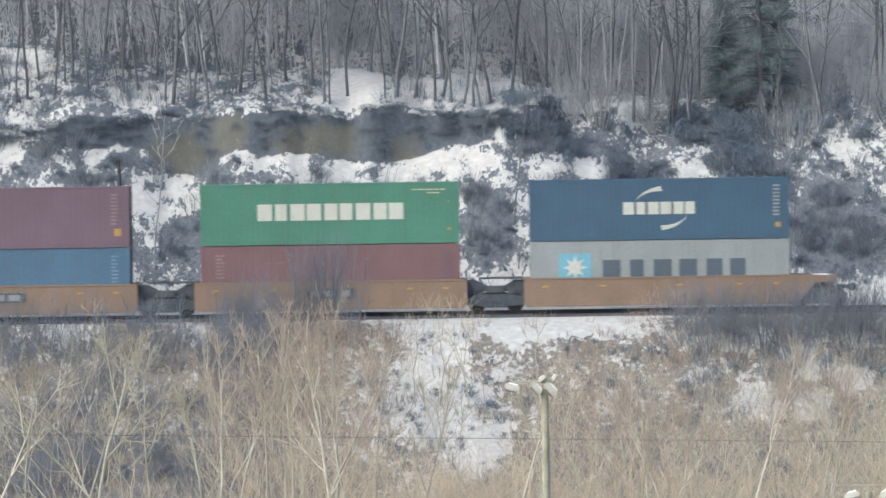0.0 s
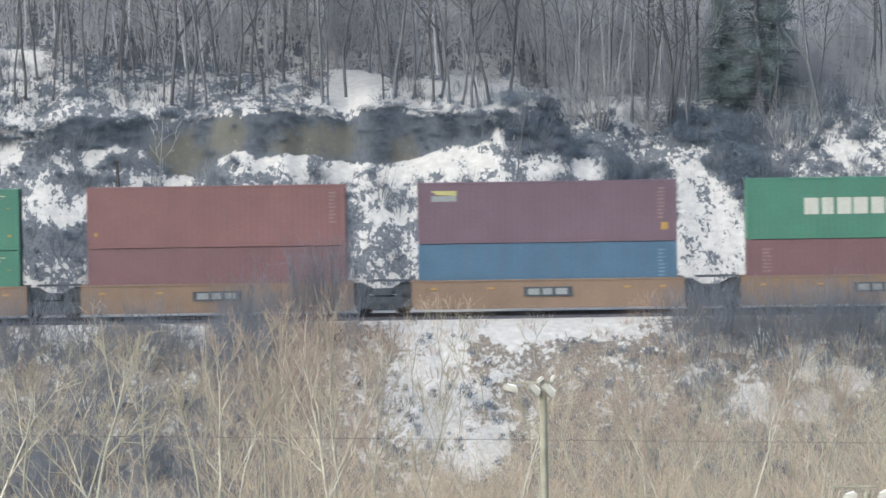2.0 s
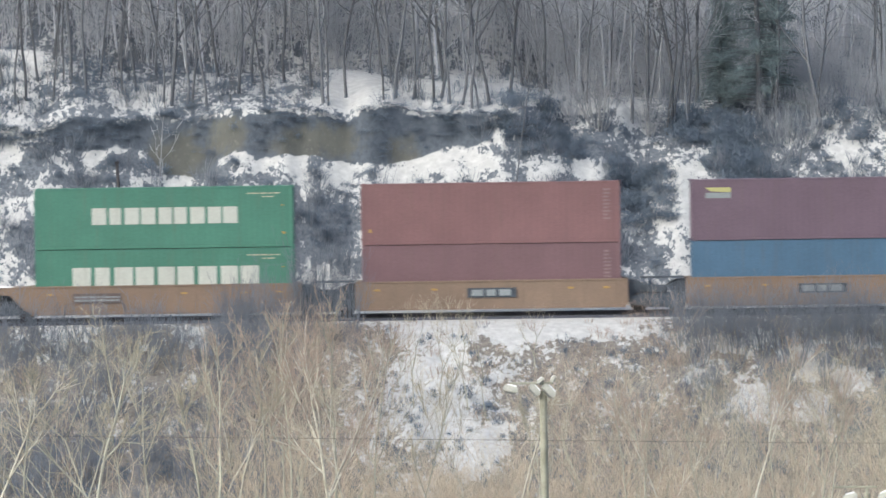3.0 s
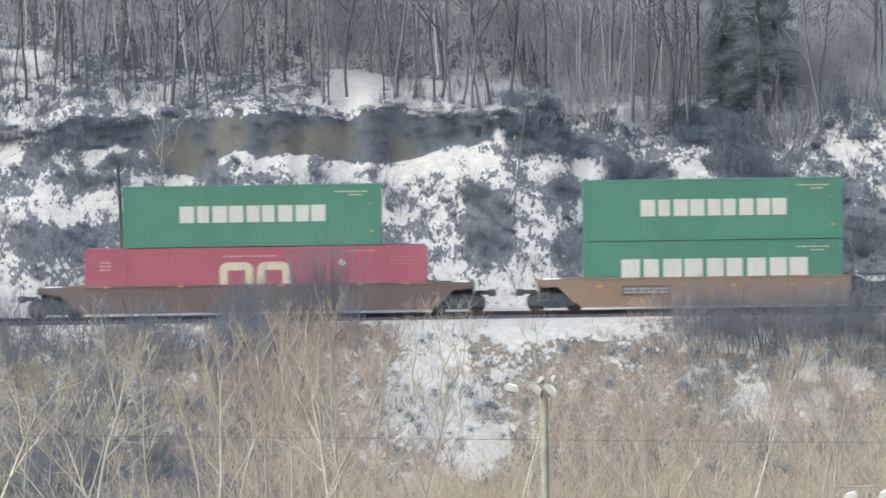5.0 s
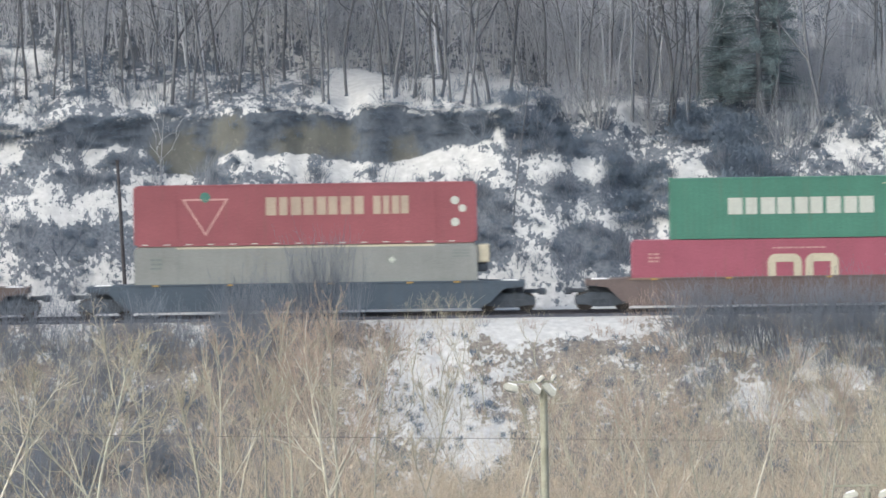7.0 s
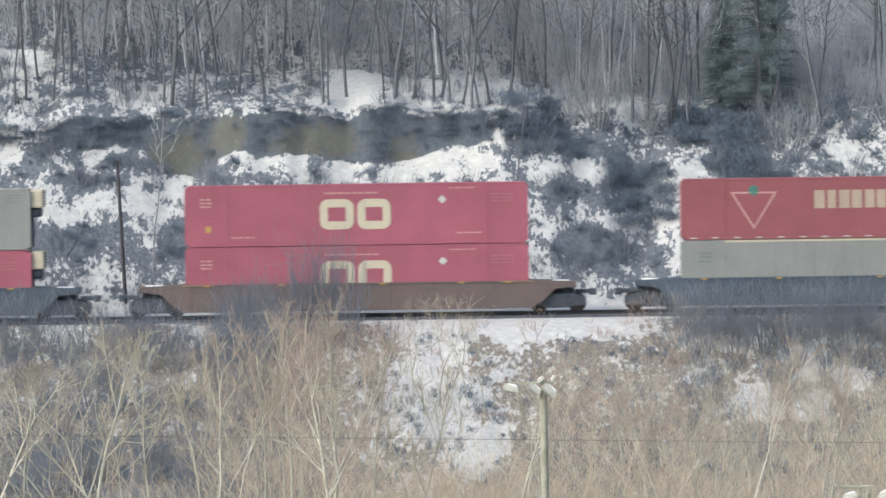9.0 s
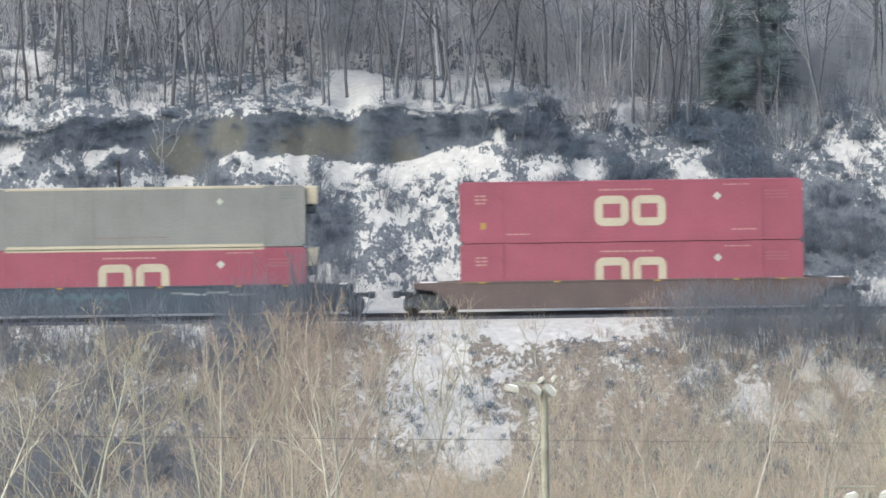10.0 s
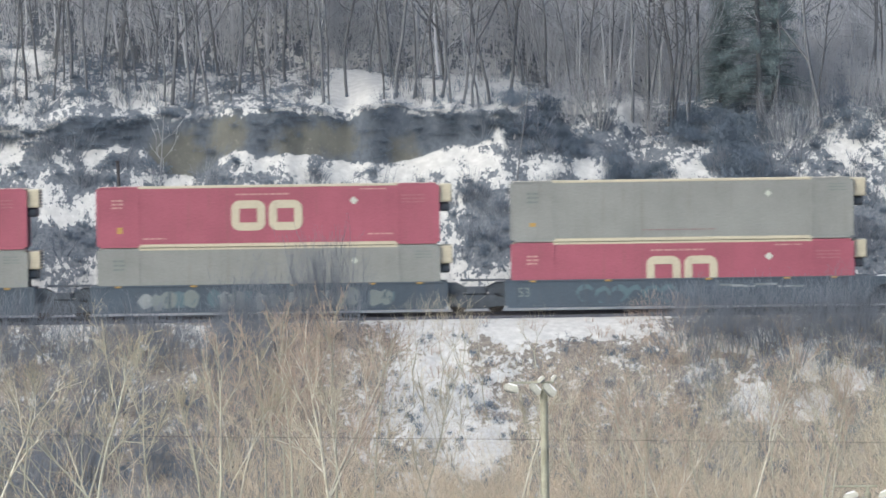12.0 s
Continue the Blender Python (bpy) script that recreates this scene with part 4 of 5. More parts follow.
def leaning_willow(seed, tall, girth, lean, bend, forks, thin=0.0085):
    """A willow with one leading stem, which leans and bends by these degrees, and limbs: how far up, their angle from upright, their length."""
    rng = np.random.RandomState(seed)
    wood, fine = [], []
    pts, rad, a = [np.array([0.0, 0.0, -0.4])], [girth], radians(lean)
    for k in range(10):
        a += radians(bend) / 10 + rng.normal(0, 0.055)
        pts.append(pts[-1] + np.array([math.sin(a), rng.normal(0, 0.03), math.cos(a)]) * (tall + 0.4) / 10)
        rad.append(girth * (1 - 0.72 * (k + 1) / 10))
    lead = np.array(pts), np.array(rad)
    ends = (tall + 0.4) * math.sin(radians(lean + bend / 2))
    lead[0][:, 0] += (ends - lead[0][-1, 0]) * np.linspace(0, 1, 11)
    wood.append(tube(*lead, 7))

    def shoots(P, R, n, ln):
        for k in range(n):
            p, r, d = along(P, R, rng.uniform(0.2, 1.0))
            P2, R2 = stem(rng, p, d + rng.normal(0, 0.45, 3) + [0, 0, 0.2], ln * rng.uniform(0.4, 1.0), min(r * 0.7, thin * 1.6), thin * 0.6, 3, 0.12, 0.06)
            fine.append(tube(P2, R2, 3))
            for j in range(3):
                p, r, d = along(P2, R2, rng.uniform(0.25, 0.95))
                P3, R3 = stem(rng, p, d + rng.normal(0, 0.5, 3), ln * rng.uniform(0.15, 0.4), thin * 0.7, thin * 0.45, 2, 0.12, 0.06)
                fine.append(tube(P3, R3, 3))
    for f, angle, ln in forks + ((1.0, lean + bend - 14, tall * 0.12), (1.0, lean + bend + 13, tall * 0.14)):
        p, r, d = along(*lead, min(f, 0.999))
        b = radians(angle)
        P, R = stem(rng, p, (math.sin(b), rng.normal(0, 0.25), math.cos(b)), ln, r * 0.72, thin * 1.3, 6, 0.10, 0.035)
        wood.append(tube(P, R, 5))
        shoots(P, R, 5 + int(ln * 2), ln * 0.42)
        for k in range(3):
            p2, r2, d2 = along(P, R, rng.uniform(0.3, 0.85))
            P2, R2 = stem(rng, p2, d2 + rng.normal(0, 0.38, 3), ln * rng.uniform(0.35, 0.6), r2 * 0.7, thin, 4, 0.07, 0.05)
            wood.append(tube(P2, R2, 4))
            shoots(P2, R2, 5, ln * 0.3)
    tip = lead[0][5:], lead[1][5:]
    shoots(*tip, 9, tall * 0.08)
    return joined(wood), joined(fine)


def tree_thing(name, parts_, bark, twig, label):
    root = tagged(new(name), label, "tree")
    for nm, (V, Q), mat in zip(("trunk", "crown"), parts_, (bark, twig)):
        ob = new(nm, quad_mesh(nm, V, Q, mat))
        ob.parent = root
    return root


def shrub(seed, tall, stems, lean=0.35, side=3, thin=0.007):
    """A clump of upright canes that branch into fine twigs."""
    rng = np.random.RandomState(seed)
    out = []
    for k in range(stems):
        a, q = rng.rand() * 2 * math.pi, rng.rand() ** 0.6
        P, R = stem(rng, (q * 0.35 * math.cos(a), q * 0.35 * math.sin(a), -0.2), (lean * q * math.cos(a), lean * q * math.sin(a), 1), tall * rng.uniform(0.55, 1.0), thin * 2.2, thin * 0.6, 3, 0.10, 0.04)
        out.append(tube(P, R, 3))
        for j in range(side):
            p, r, d = along(P, R, rng.uniform(0.3, 0.9))
            P2, R2 = stem(rng, p, d + rng.normal(0, 0.45, 3), tall * rng.uniform(0.15, 0.35), max(r * 0.6, thin * 0.7), thin * 0.5, 2, 0.12, 0.1)
            out.append(tube(P2, R2, 3))
            for i in range(1):
                p, r, d = along(P2, R2, rng.uniform(0.3, 0.9))
                P3, R3 = stem(rng, p, d + rng.normal(0, 0.45, 3), tall * rng.uniform(0.06, 0.15), thin * 0.6, thin * 0.4, 1, 0.1, 0.05)
                out.append(tube(P3, R3, 3))
    return joined(out)


def leafy(seed, wide, tall, blades, size):
    """An uneven mound of small dark blades round a few stems."""
    rng = np.random.RandomState(seed)
    c = rng.normal(0, 1, (blades, 3))
    c /= np.linalg.norm(c, axis=1)[:, None]
    lob = 0.72 + 0.35 * np.sin(c[:, 0] * 4 + seed) * np.cos(c[:, 1] * 5) + 0.2 * np.sin(c[:, 2] * 9)
    c *= (rng.rand(blades, 1) ** 0.4) * lob[:, None]
    c = c * [wide / 2, wide / 2, tall * 0.55] + [0, 0, tall * 0.42]
    u = rng.normal(0, 1, (blades, 3))
    u /= np.linalg.norm(u, axis=1)[:, None]
    w = np.cross(u, rng.normal(0, 1, (blades, 3)))
    w /= np.linalg.norm(w, axis=1)[:, None]
    s = size * rng.uniform(0.5, 1.3, (blades, 1))
    u[:, 2] = np.abs(u[:, 2]) + 0.3
    V = np.stack([c - u * s, c + w * s * 0.22, c + u * s, c - w * s * 0.22], 1).reshape(-1, 3)
    return V, np.arange(blades * 4).reshape(-1, 4)


def scatter(name, kinds, places, mat, label, category):
    """One joined mass of plants; places: x, y, turn, scale, height scale."""
    rng = np.random.RandomState(len(places))
    Vs, Qs, n = [], [], 0
    for k, (x, y, turn, s, sz) in enumerate(places):
        V, Q = kinds[rng.randint(len(kinds))]
        c, d = math.cos(turn), math.sin(turn)
        R = np.array([[c, d, 0], [-d, c, 0], [0, 0, 1]])
        Vs.append((V * [s, s, sz]) @ R + [x, y, float(height(x, y))])
        Qs.append(Q + n)
        n += len(V)
    ob = new(name, quad_mesh(name, np.concatenate(Vs), np.concatenate(Qs), mat))
    return tagged(ob, label, category, kind="stuff")


def plant_each(name, kinds, places, mat, label, category, group):
    """Shrubs as things of their own that share a few meshes; places as for scatter."""
    meshes = [quad_mesh(name, V, Q, mat) for V, Q in kinds]
    rng = np.random.RandomState(len(places))
    for x, y, turn, s, sz in places:
        ob = new(name, meshes[rng.randint(len(meshes))])
        ob.matrix_basis = pose(x, y, float(height(x, y)), 0, 0, math.degrees(turn))
        ob.scale = (s, s, sz)
        tagged(ob, label, category, group)


def spots(seed, n, x0, x1, y0, y1, s0, s1, keep=None):
    rng = np.random.RandomState(seed)
    out = []
    while len(out) < n:
        x, y = rng.uniform(x0, x1), rng.uniform(y0, y1)
        if keep and rng.rand() > keep(x, y):
            continue
        s = rng.uniform(s0, s1)
        out.append((x, y, rng.uniform(0, 6.28), s, s * rng.uniform(0.85, 1.2)))
    return out


# tree feet on the terrace: x, and how far from the lip to the crest
FEET = [(-21.2, 0.28), (-20.2, 0.62), (-18.9, 0.52), (-18.5, 0.58), (-17.1, 0.62), (-15.9, 0.40), (-15.2, 0.48), (-14.4, 0.80), (-13.8, 0.26), (-13.4, 0.20), (-12.7, 0.19), (-12.4, 0.24), (-11.6, 0.13), (-10.1, 0.43),
        (-8.7, 0.25), (-6.5, 0.58), (-5.8, 0.22), (-5.55, 0.18), (-4.7, 0.40), (-2.8, 0.12), (-2.2, 0.20), (-1.4, 0.26), (-1.2, 0.30), (-0.3, 0.22), (0.0, 0.28), (0.55, 0.15), (1.05, 0.16), (1.6, 0.10), (1.95, 0.12), (2.5, 0.20), (3.5, 0.55), (4.2, 0.8),
        (0.2, 0.85), (-3.6, 0.95), (-21.9, 0.5), (-20.7, 0.35), (-19.3, 0.3), (-17.7, 0.35), (-16.3, 0.85), (-19.6, 0.9), (-7.8, 0.75), (-9.4, 0.8), (-11.2, 0.9), (5.4, 0.7)]


def build_forest():
    rng = np.random.RandomState(11)

    def planted(kinds, used, m, s, group):
        i = rng.randint(len(kinds))
        if i in used:
            ob = copy_thing(kinds[i], m)
        else:
            used.add(i)
            ob = kinds[i]
            ob.matrix_basis = m
        ob.scale = (s, s, s)
        tagged(ob, group=group)
    front = [tree_thing("bare_tree", bare_tree(310 + k, rng.uniform(12, 15), rng.uniform(0.06, 0.10), 0.34, 18, 5, 2, 0.7, k % 3 == 1, 0.010, crook=0.095), DARKBARK, TWIG, "dark-trunked leafless tree on the snowy terrace") for k in range(7)]
    in_front = set()
    for x, f in FEET:
        shift, run = edge(x)
        y = float(shift) + 14 + float(run) + 9 * f
        planted(front, in_front, pose(x, y, float(height(x, y)) - 0.05, rng.normal(0, 2), rng.normal(0, 3.5), rng.uniform(0, 360)), rng.uniform(0.75, 1.1), "bare trees along the terrace")
    kinds = [tree_thing("bare_tree", bare_tree(20 + k, rng.uniform(13, 17), rng.uniform(0.045, 0.095), 0.08, 18, 5, 2, 0.7, k % 3 == 0, 0.011, crook=0.075), BARK, TWIG, "tall leafless grey tree on the snowy hillside") for k in range(8)]
    used = set()
    for k in range(165):
        x, y = rng.uniform(-25, 25), 25.5 + 15 * rng.rand()
        if k > 140:
            x, y = rng.uniform(6, 25), rng.uniform(17, 25)
        planted(*((front, in_front) if k > 140 else (kinds, used)), pose(x, y, float(height(x, y)), rng.normal(0, 2.5), rng.normal(0, 3), rng.uniform(0, 360)), rng.uniform(0.7, 1.15), "bare trees of the hillside wood")
    far = [joined(bare_tree(40 + k, 15, 0.12, 0.06, 11, 4, 1, 0.7, False, 0.015)) for k in range(4)]
    scatter("far_woods", far, spots(5, 150, -32, 32, 38, 62, 0.8, 1.2), TWIG, "dense leafless wood on the upper hillside", "forest")
    under = [shrub(60 + k, 4.5, 10, 0.4, 7, 0.0075) for k in range(6)]
    sparse = spots(6, 240, -25, 7, 15.3, 24, 0.12, 0.42, lambda x, y: 0 if -5.9 < x < -2.8 else (0.35 if -1 < x < 4.5 else 1))
    thick = spots(7, 280, -26, 26, 26, 40, 0.7, 1.4)
    small = [shrub(66 + k, 4.5, 4, 0.3, 4, 0.014) for k in range(5)]
    scatter("saplings", small, sparse, DARKBARK, "low dark saplings under the first trees", "saplings")
    scatter("undergrowth", under, thick, BARK, "thin grey saplings and undergrowth among the trees", "undergrowth")
    scatter("edge_shrubs", under, spots(8, 8, 6, 12, 17, 25, 0.3, 0.7) + spots(9, 48, 12, 25, 14.5, 25, 0.3, 0.95, lambda x, y: 0 if x < 16 and y < 20 else 1), BARK, "grey-brown leafless shrubs at the wood's edge", "shrubs")
    fan = [shrub(330 + k, 4.2, 26, 0.5, 4, 0.014) for k in range(2)]
    for x, y, s in ((7.9, 16.5, 1.0), (6.6, 17.0, 0.7), (10.4, 17.5, 0.7)):
        scatter("hazel_bush", fan, [(x, y, x, s, s)], BARK, "tall fan-shaped leafless bush at the wood's edge", "bush")


build_forest()


def conifer(seed, tall, wide, tiers, blades):
    rng = np.random.RandomState(seed)
    P, R = stem(rng, (0, 0, -0.3), (0, 0, 1), tall, 0.2, 0.02, 8, 0.01)
    wood = [tube(P, R, 6)]
    Vs = []
    for k in range(tiers):
        f = 0.06 + 0.92 * k / tiers
        ln = wide / 2 * (1 - f) ** 0.9 * rng.uniform(0.6, 1.25)
        a = rng.rand() * 6.28
        P1, R1 = stem(rng, (0, 0, f * tall), (math.cos(a), math.sin(a), 0.15), ln, 0.04, 0.008, 5, 0.06, -0.08)
        wood.append(tube(P1, R1, 3))
        for j in range(blades):
            p, r, d = along(P1, R1, rng.uniform(0.15, 1.0))
            u = d * 0.6 + rng.normal(0, 0.6, 3) + [0, 0, -0.25]
            u /= np.linalg.norm(u)
            w = np.cross(u, rng.normal(0, 1, 3))
            w /= np.linalg.norm(w)
            s = rng.uniform(0.06, 0.15)
            q = p + rng.normal(0, 0.12, 3)
            Vs += [q, q + u * s * 0.5 + w * s * 0.13, q + u * s, q + u * s * 0.5 - w * s * 0.13]
    return joined(wood), (np.array(Vs), np.arange(len(Vs)).reshape(-1, 4))


def build_conifers():
    for k, (x, y, tall, wide) in enumerate(((16.0, 19.4, 14.5, 5.6), (14.2, 20.6, 6.5, 3.6), (16.9, 21.5, 12.5, 4.4))):
        ob = tree_thing("conifer", conifer(70 + k, tall, wide, 150, (380, 170, 200)[k]), DARKBARK, NEEDLE, "dark green conifer at the edge of the wood")
        ob.matrix_basis = pose(x, y, float(height(x, y)))


build_conifers()


def build_slope_trees():
    for k, (x, y, tall) in enumerate(((-14.1, 7.0, 8.0), (3.4, 8.5, 8.5), (-22.5, 8, 6.5), (16.7, 7.5, 6.5))):
        y = float(back(y))
        ob = tree_thing("slim_tree", bare_tree(170 + k, tall, 0.05, 0.45, 8, 3, 2, 0.5, False, 0.009), *((BARK, TWIG) if k == 0 else (DARKBARK, DARKTWIG)), "slim leafless sapling on the snowy slope")
        ob.matrix_basis = pose(x, y, float(height(x, y)))
        tagged(ob, group="saplings on the slope")


build_slope_trees()


def build_scrub():
    """Dark scrub on the slope behind the track and over the soil cliff, which stays bare in places."""
    mounds = [leafy(80 + k, 1.8, 1.1, 350, 0.085) for k in range(5)]
    twiggy = [shrub(90 + k, 1.7, 10, 0.8, 4, 0.011) for k in range(4)]
    rng = np.random.RandomState(21)
    lip = []
    while len(lip) < 210:
        x, f = rng.uniform(-24, 6), 1.05 * rng.rand() ** 0.8
        shift, run = edge(x)
        y = float(shift) + 14.0 + float(run) * f
        z = float(height(x, y))
        if any(math.hypot((x - a) / c, (z - b) / d) < 1.15 for a, b, c, d in BARE):
            continue
        s = rng.uniform(0.3, 0.75)
        lip.append((x, y, rng.uniform(0, 6.28), s * 1.2, s * 0.5))
    def bushy(x, y):
        z = float(height(x, y))
        inside = float(np.maximum(patches(SLOPE_SCRUB, x, z), patches(LOW_SCRUB, x, z)))
        clean = float(np.maximum(patches(SLOPE_SNOW, x, z), patches(TERRACE_SNOW, x, z)))
        return max(0.0, 0.13 + 0.87 * inside - 0.4 * clean)
    slope = spots(22, 520, -24, 24, 7, 17, 0.18, 0.6, bushy)
    hollow = spots(28, 52, 8.3, 11.4, 11, 15, 0.5, 0.9) + spots(24, 30, 15.5, 24, 15.5, 19, 0.5, 1.0) + spots(61, 44, 11.6, 14.6, 16.2, 19.4, 0.55, 1.05) + spots(62, 44, 13.9, 15.7, 12.6, 18.6, 0.55, 1.0) + spots(63, 30, 14.4, 17.2, 10.8, 14, 0.4, 0.85) + spots(23, 30, 3.2, 6.8, 13.5, 16.5, 0.4, 0.9)
    feet = []
    for x, f in FEET:
        shift, run = edge(x)
        feet.append((x, float(shift) + 13.95 + float(run) + 9 * f, x, rng.uniform(0.2, 0.42), rng.uniform(0.2, 0.4)))
    scatter("dark_scrub", mounds, lip + slope + hollow + feet, SCRUB, "low dark scrub poking out of the snow", "scrub")
    grey = spots(25, 230, -24, 24, 6.8, 15, 0.3, 0.95, bushy) + spots(27, 18, 5, 12, 15, 23, 0.3, 0.8) + spots(30, 38, 12, 24, 15, 23, 0.5, 1.4, lambda x, y: 0.1 if x < 16 and y < 20 else 1)
    edge_brush = spots(55, 60, -24, -15, 15.2, 22, 0.2, 0.6) + spots(41, 190, -24, 6, 15.2, 24, 0.15, 0.6, lambda x, y: 0.03 if -6.0 < x < -2.7 else (0.4 if -1 < x < 4.5 and y > 17 else 1))
    scatter("terrace_brush", twiggy, edge_brush, SCRUB, "dark leafless brush among the first trees", "brush")
    scatter("grey_brush", twiggy, grey, DARKTWIG, "grey leafless brush on the snowy slope", "brush")


build_scrub()


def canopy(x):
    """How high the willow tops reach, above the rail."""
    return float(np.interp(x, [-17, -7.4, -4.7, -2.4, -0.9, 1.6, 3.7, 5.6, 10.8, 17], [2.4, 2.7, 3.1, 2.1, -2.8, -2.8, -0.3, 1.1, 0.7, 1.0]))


def build_foreground():
    """Leafless willows and canes on the valley side below the track."""
    canes = [joined(forked_tree(100 + k, 5.0, 0.026, 4, 0.009, wide=1.6)) for k in range(8)]

    def keep(x, y):
        return (0.22 if x < -8 else 1) - (0.22 if x < -8 else 0.85) * math.exp(-((x - 0.5) / 2.6) ** 2)

    def sparing(x, y):
        return 1 - float(patches(BANK_SNOW, x, float(height(x, y))))
    low = spots(31, 80, -24, 24, -56, -24, 0.8, 1.2, keep) + spots(51, 46, -3.5, 5, -72, -50, 0.95, 1.25) + spots(52, 12, -17, -3, -80, -55, 1.05, 1.4)
    near = spots(42, 33, 4, 19, -90, -48, 1.0, 1.5) + [(x, y, a, q * 0.8, h) for x, y, a, q, h in spots(54, 34, -9, 4, -86, -74, 1.45, 1.8) + spots(43, 44, -17, 17, -94, -70, 1.4, 1.8, lambda x, y: 0.22 if -2.8 < x < 1.8 else (1 if x > 0 else (0.16 if x < -7 else 0.6)))]
    plant_each("willow_shrub", canes, low + near, CANE, "leafless tan willow shrub of many thin canes", "shrub", "willow thicket below the track")
    osier = spots(44, 32, -10.5, -3.2, -26, -13, 0.75, 1.1) + spots(45, 22, 4.5, 18, -24, -12, 0.6, 0.95, sparing) + spots(46, 14, -19, -10, -26, -14, 0.7, 1.0) + spots(53, 34, 2.5, 9, -30, -13, 0.4, 0.8, sparing) + spots(58, 18, -7.6, -3.2, -18, -9, 0.6, 0.85) + spots(59, 12, 9.5, 19, -16, -9, 0.45, 0.7, sparing) + spots(56, 6, 7.6, 9.8, -7, -4.6, 0.26, 0.42)
    plant_each("osier_shrub", canes, osier, REDTWIG, "reddish leafless osier shrub on the embankment", "shrub", "osiers on the embankment")
    rng = np.random.RandomState(77)
    shapes = [forked_tree(120 + k, 12.0, rng.uniform(0.05, 0.07), wide=1.35) for k in range(9)]
    sizes = [float(max(p[0][:, 2].max() for p in sh)) for sh in shapes]
    kinds = [tree_thing("willow_tree", sh, PALEBARK, TANTWIG, "leafless willow with pale forking stems and tan twigs") for sh in shapes]
    first = set()
    made = 0
    while made < 46:
        x, y = rng.uniform(-20, 20), rng.uniform(-88, -34)
        z = float(height(x, y))
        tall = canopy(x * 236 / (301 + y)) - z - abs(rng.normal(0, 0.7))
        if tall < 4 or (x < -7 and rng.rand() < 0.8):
            continue
        i = made % len(kinds)
        m = pose(x, y, z, rng.uniform(-5, 5), rng.uniform(-6, 6), rng.uniform(0, 360))
        if i in first:
            ob = copy_thing(kinds[i], m)
        else:
            first.add(i)
            ob = kinds[i]
            ob.matrix_basis = m
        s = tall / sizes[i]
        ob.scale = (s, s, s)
        made += 1
        tagged(ob, group="willows below the track")
    def willow(x, y, tall, lean, bend, girth, *forks):
        tall *= 0.97
        x -= 6.8 * math.sin(radians(lean + 0.3 * bend))
        ob = tree_thing("willow_tree", leaning_willow(int(900 + abs(x) * 10 + tall * 7), tall, girth, lean, bend, forks), PALESTEM if abs(lean) > 8 else PALEBARK, REDTWIG if -8 < x < -2 or x > 4 else TANTWIG, "tall leafless willow with a pale leaning stem" if abs(lean) > 8 else "tall leafless willow with pale forking trunk")
        ob.matrix_basis = pose(x, y, float(height(x, y)))
        tagged(ob, group="willows below the track")
    willow(-11.1, -93, 11.0, 7, 2, 0.105, (0.62, -28, 4.4), (0.90, -13, 2.6), (0.90, 26, 2.8), (0.76, 42, 2.4))
    willow(-14.7, -94, 11.6, 9, 9, 0.08, (0.92, -14, 2.0), (0.92, 15, 2.0), (0.8, 34, 1.6))
    willow(-10.6, -92, 8.8, 0, -8, 0.05, (0.85, -22, 1.8), (0.9, 20, 1.8))
    willow(-14.5, -91, 8.6, -14, 0, 0.05, (0.8, -32, 2.0), (0.85, 10, 1.6))
    willow(-8.4, -93, 9.2, 0, -3, 0.09, (0.78, -16, 3.0), (0.84, 20, 3.0), (0.7, 38, 2.2))
    willow(-7.35, -95, 10.6, 1, 0, 0.075, (0.9, -26, 2.4), (0.9, 28, 1.9), (0.97, 4, 2.0), (0.72, -40, 1.6))
    willow(-6.5, -92, 11.0, 16, 0, 0.058, (0.85, 30, 2.0), (0.9, 0, 2.0))
    willow(-7.7, -96, 10.4, 17, 16, 0.052, (0.9, 10, 1.5), (0.8, -4, 1.6))
    willow(-3.8, -93, 11.8, 19, 2, 0.065, (0.8, 34, 2.0), (0.9, 4, 1.6))
    willow(-3.9, -94, 10.6, -13, 8, 0.11, (0.86, -22, 3.2), (0.88, 12, 3.4), (0.7, 26, 2.6), (0.78, -42, 2.2))
    willow(-5.3, -91, 9.6, -4, 2, 0.06, (0.82, -24, 2.6), (0.86, 22, 2.6))
    willow(-2.8, -95, 10.2, -15, 0, 0.055, (0.85, -36, 2.0), (0.9, 0, 2.0))
    willow(2.2, -96, 10.0, 14, 2, 0.07, (0.68, -24, 0.6), (0.95, 6, 0.8))
    willow(2.4, -95.5, 9.8, 14, 1, 0.045, (0.93, 20, 0.7))
    willow(-0.3, -92, 10.6, 2, 4, 0.045, (0.8, 20, 2.4), (0.86, -14, 2.6), (0.7, -28, 2.0))
    willow(0.4, -90, 9.6, -10, 0, 0.04, (0.8, -30, 1.6), (0.88, 6, 1.8))
    willow(-5.4, -90, 11.4, 3, -5, 0.07, (0.7, -30, 2.6), (0.82, 24, 3.0), (0.9, -10, 2.4))
    willow(-3.7, -92, 11.6, -3, 4, 0.075, (0.66, 34, 2.4), (0.8, -22, 3.2), (0.9, 14, 2.6))
    willow(-6.4, -94, 11.4, 5, -4, 0.06, (0.74, 30, 2.4), (0.85, -20, 2.6))
    willow(-2.2, -89, 10.8, 6, -3, 0.055, (0.72, -34, 2.0), (0.84, 20, 2.6), (0.92, -8, 2.0))
    willow(-9.9, -90, 10.2, -5, 4, 0.05, (0.75, 26, 2.0), (0.86, -24, 2.2))
    willow(-13.3, -95, 10.6, 4, -6, 0.06, (0.7, -30, 2.4), (0.85, 22, 2.4))
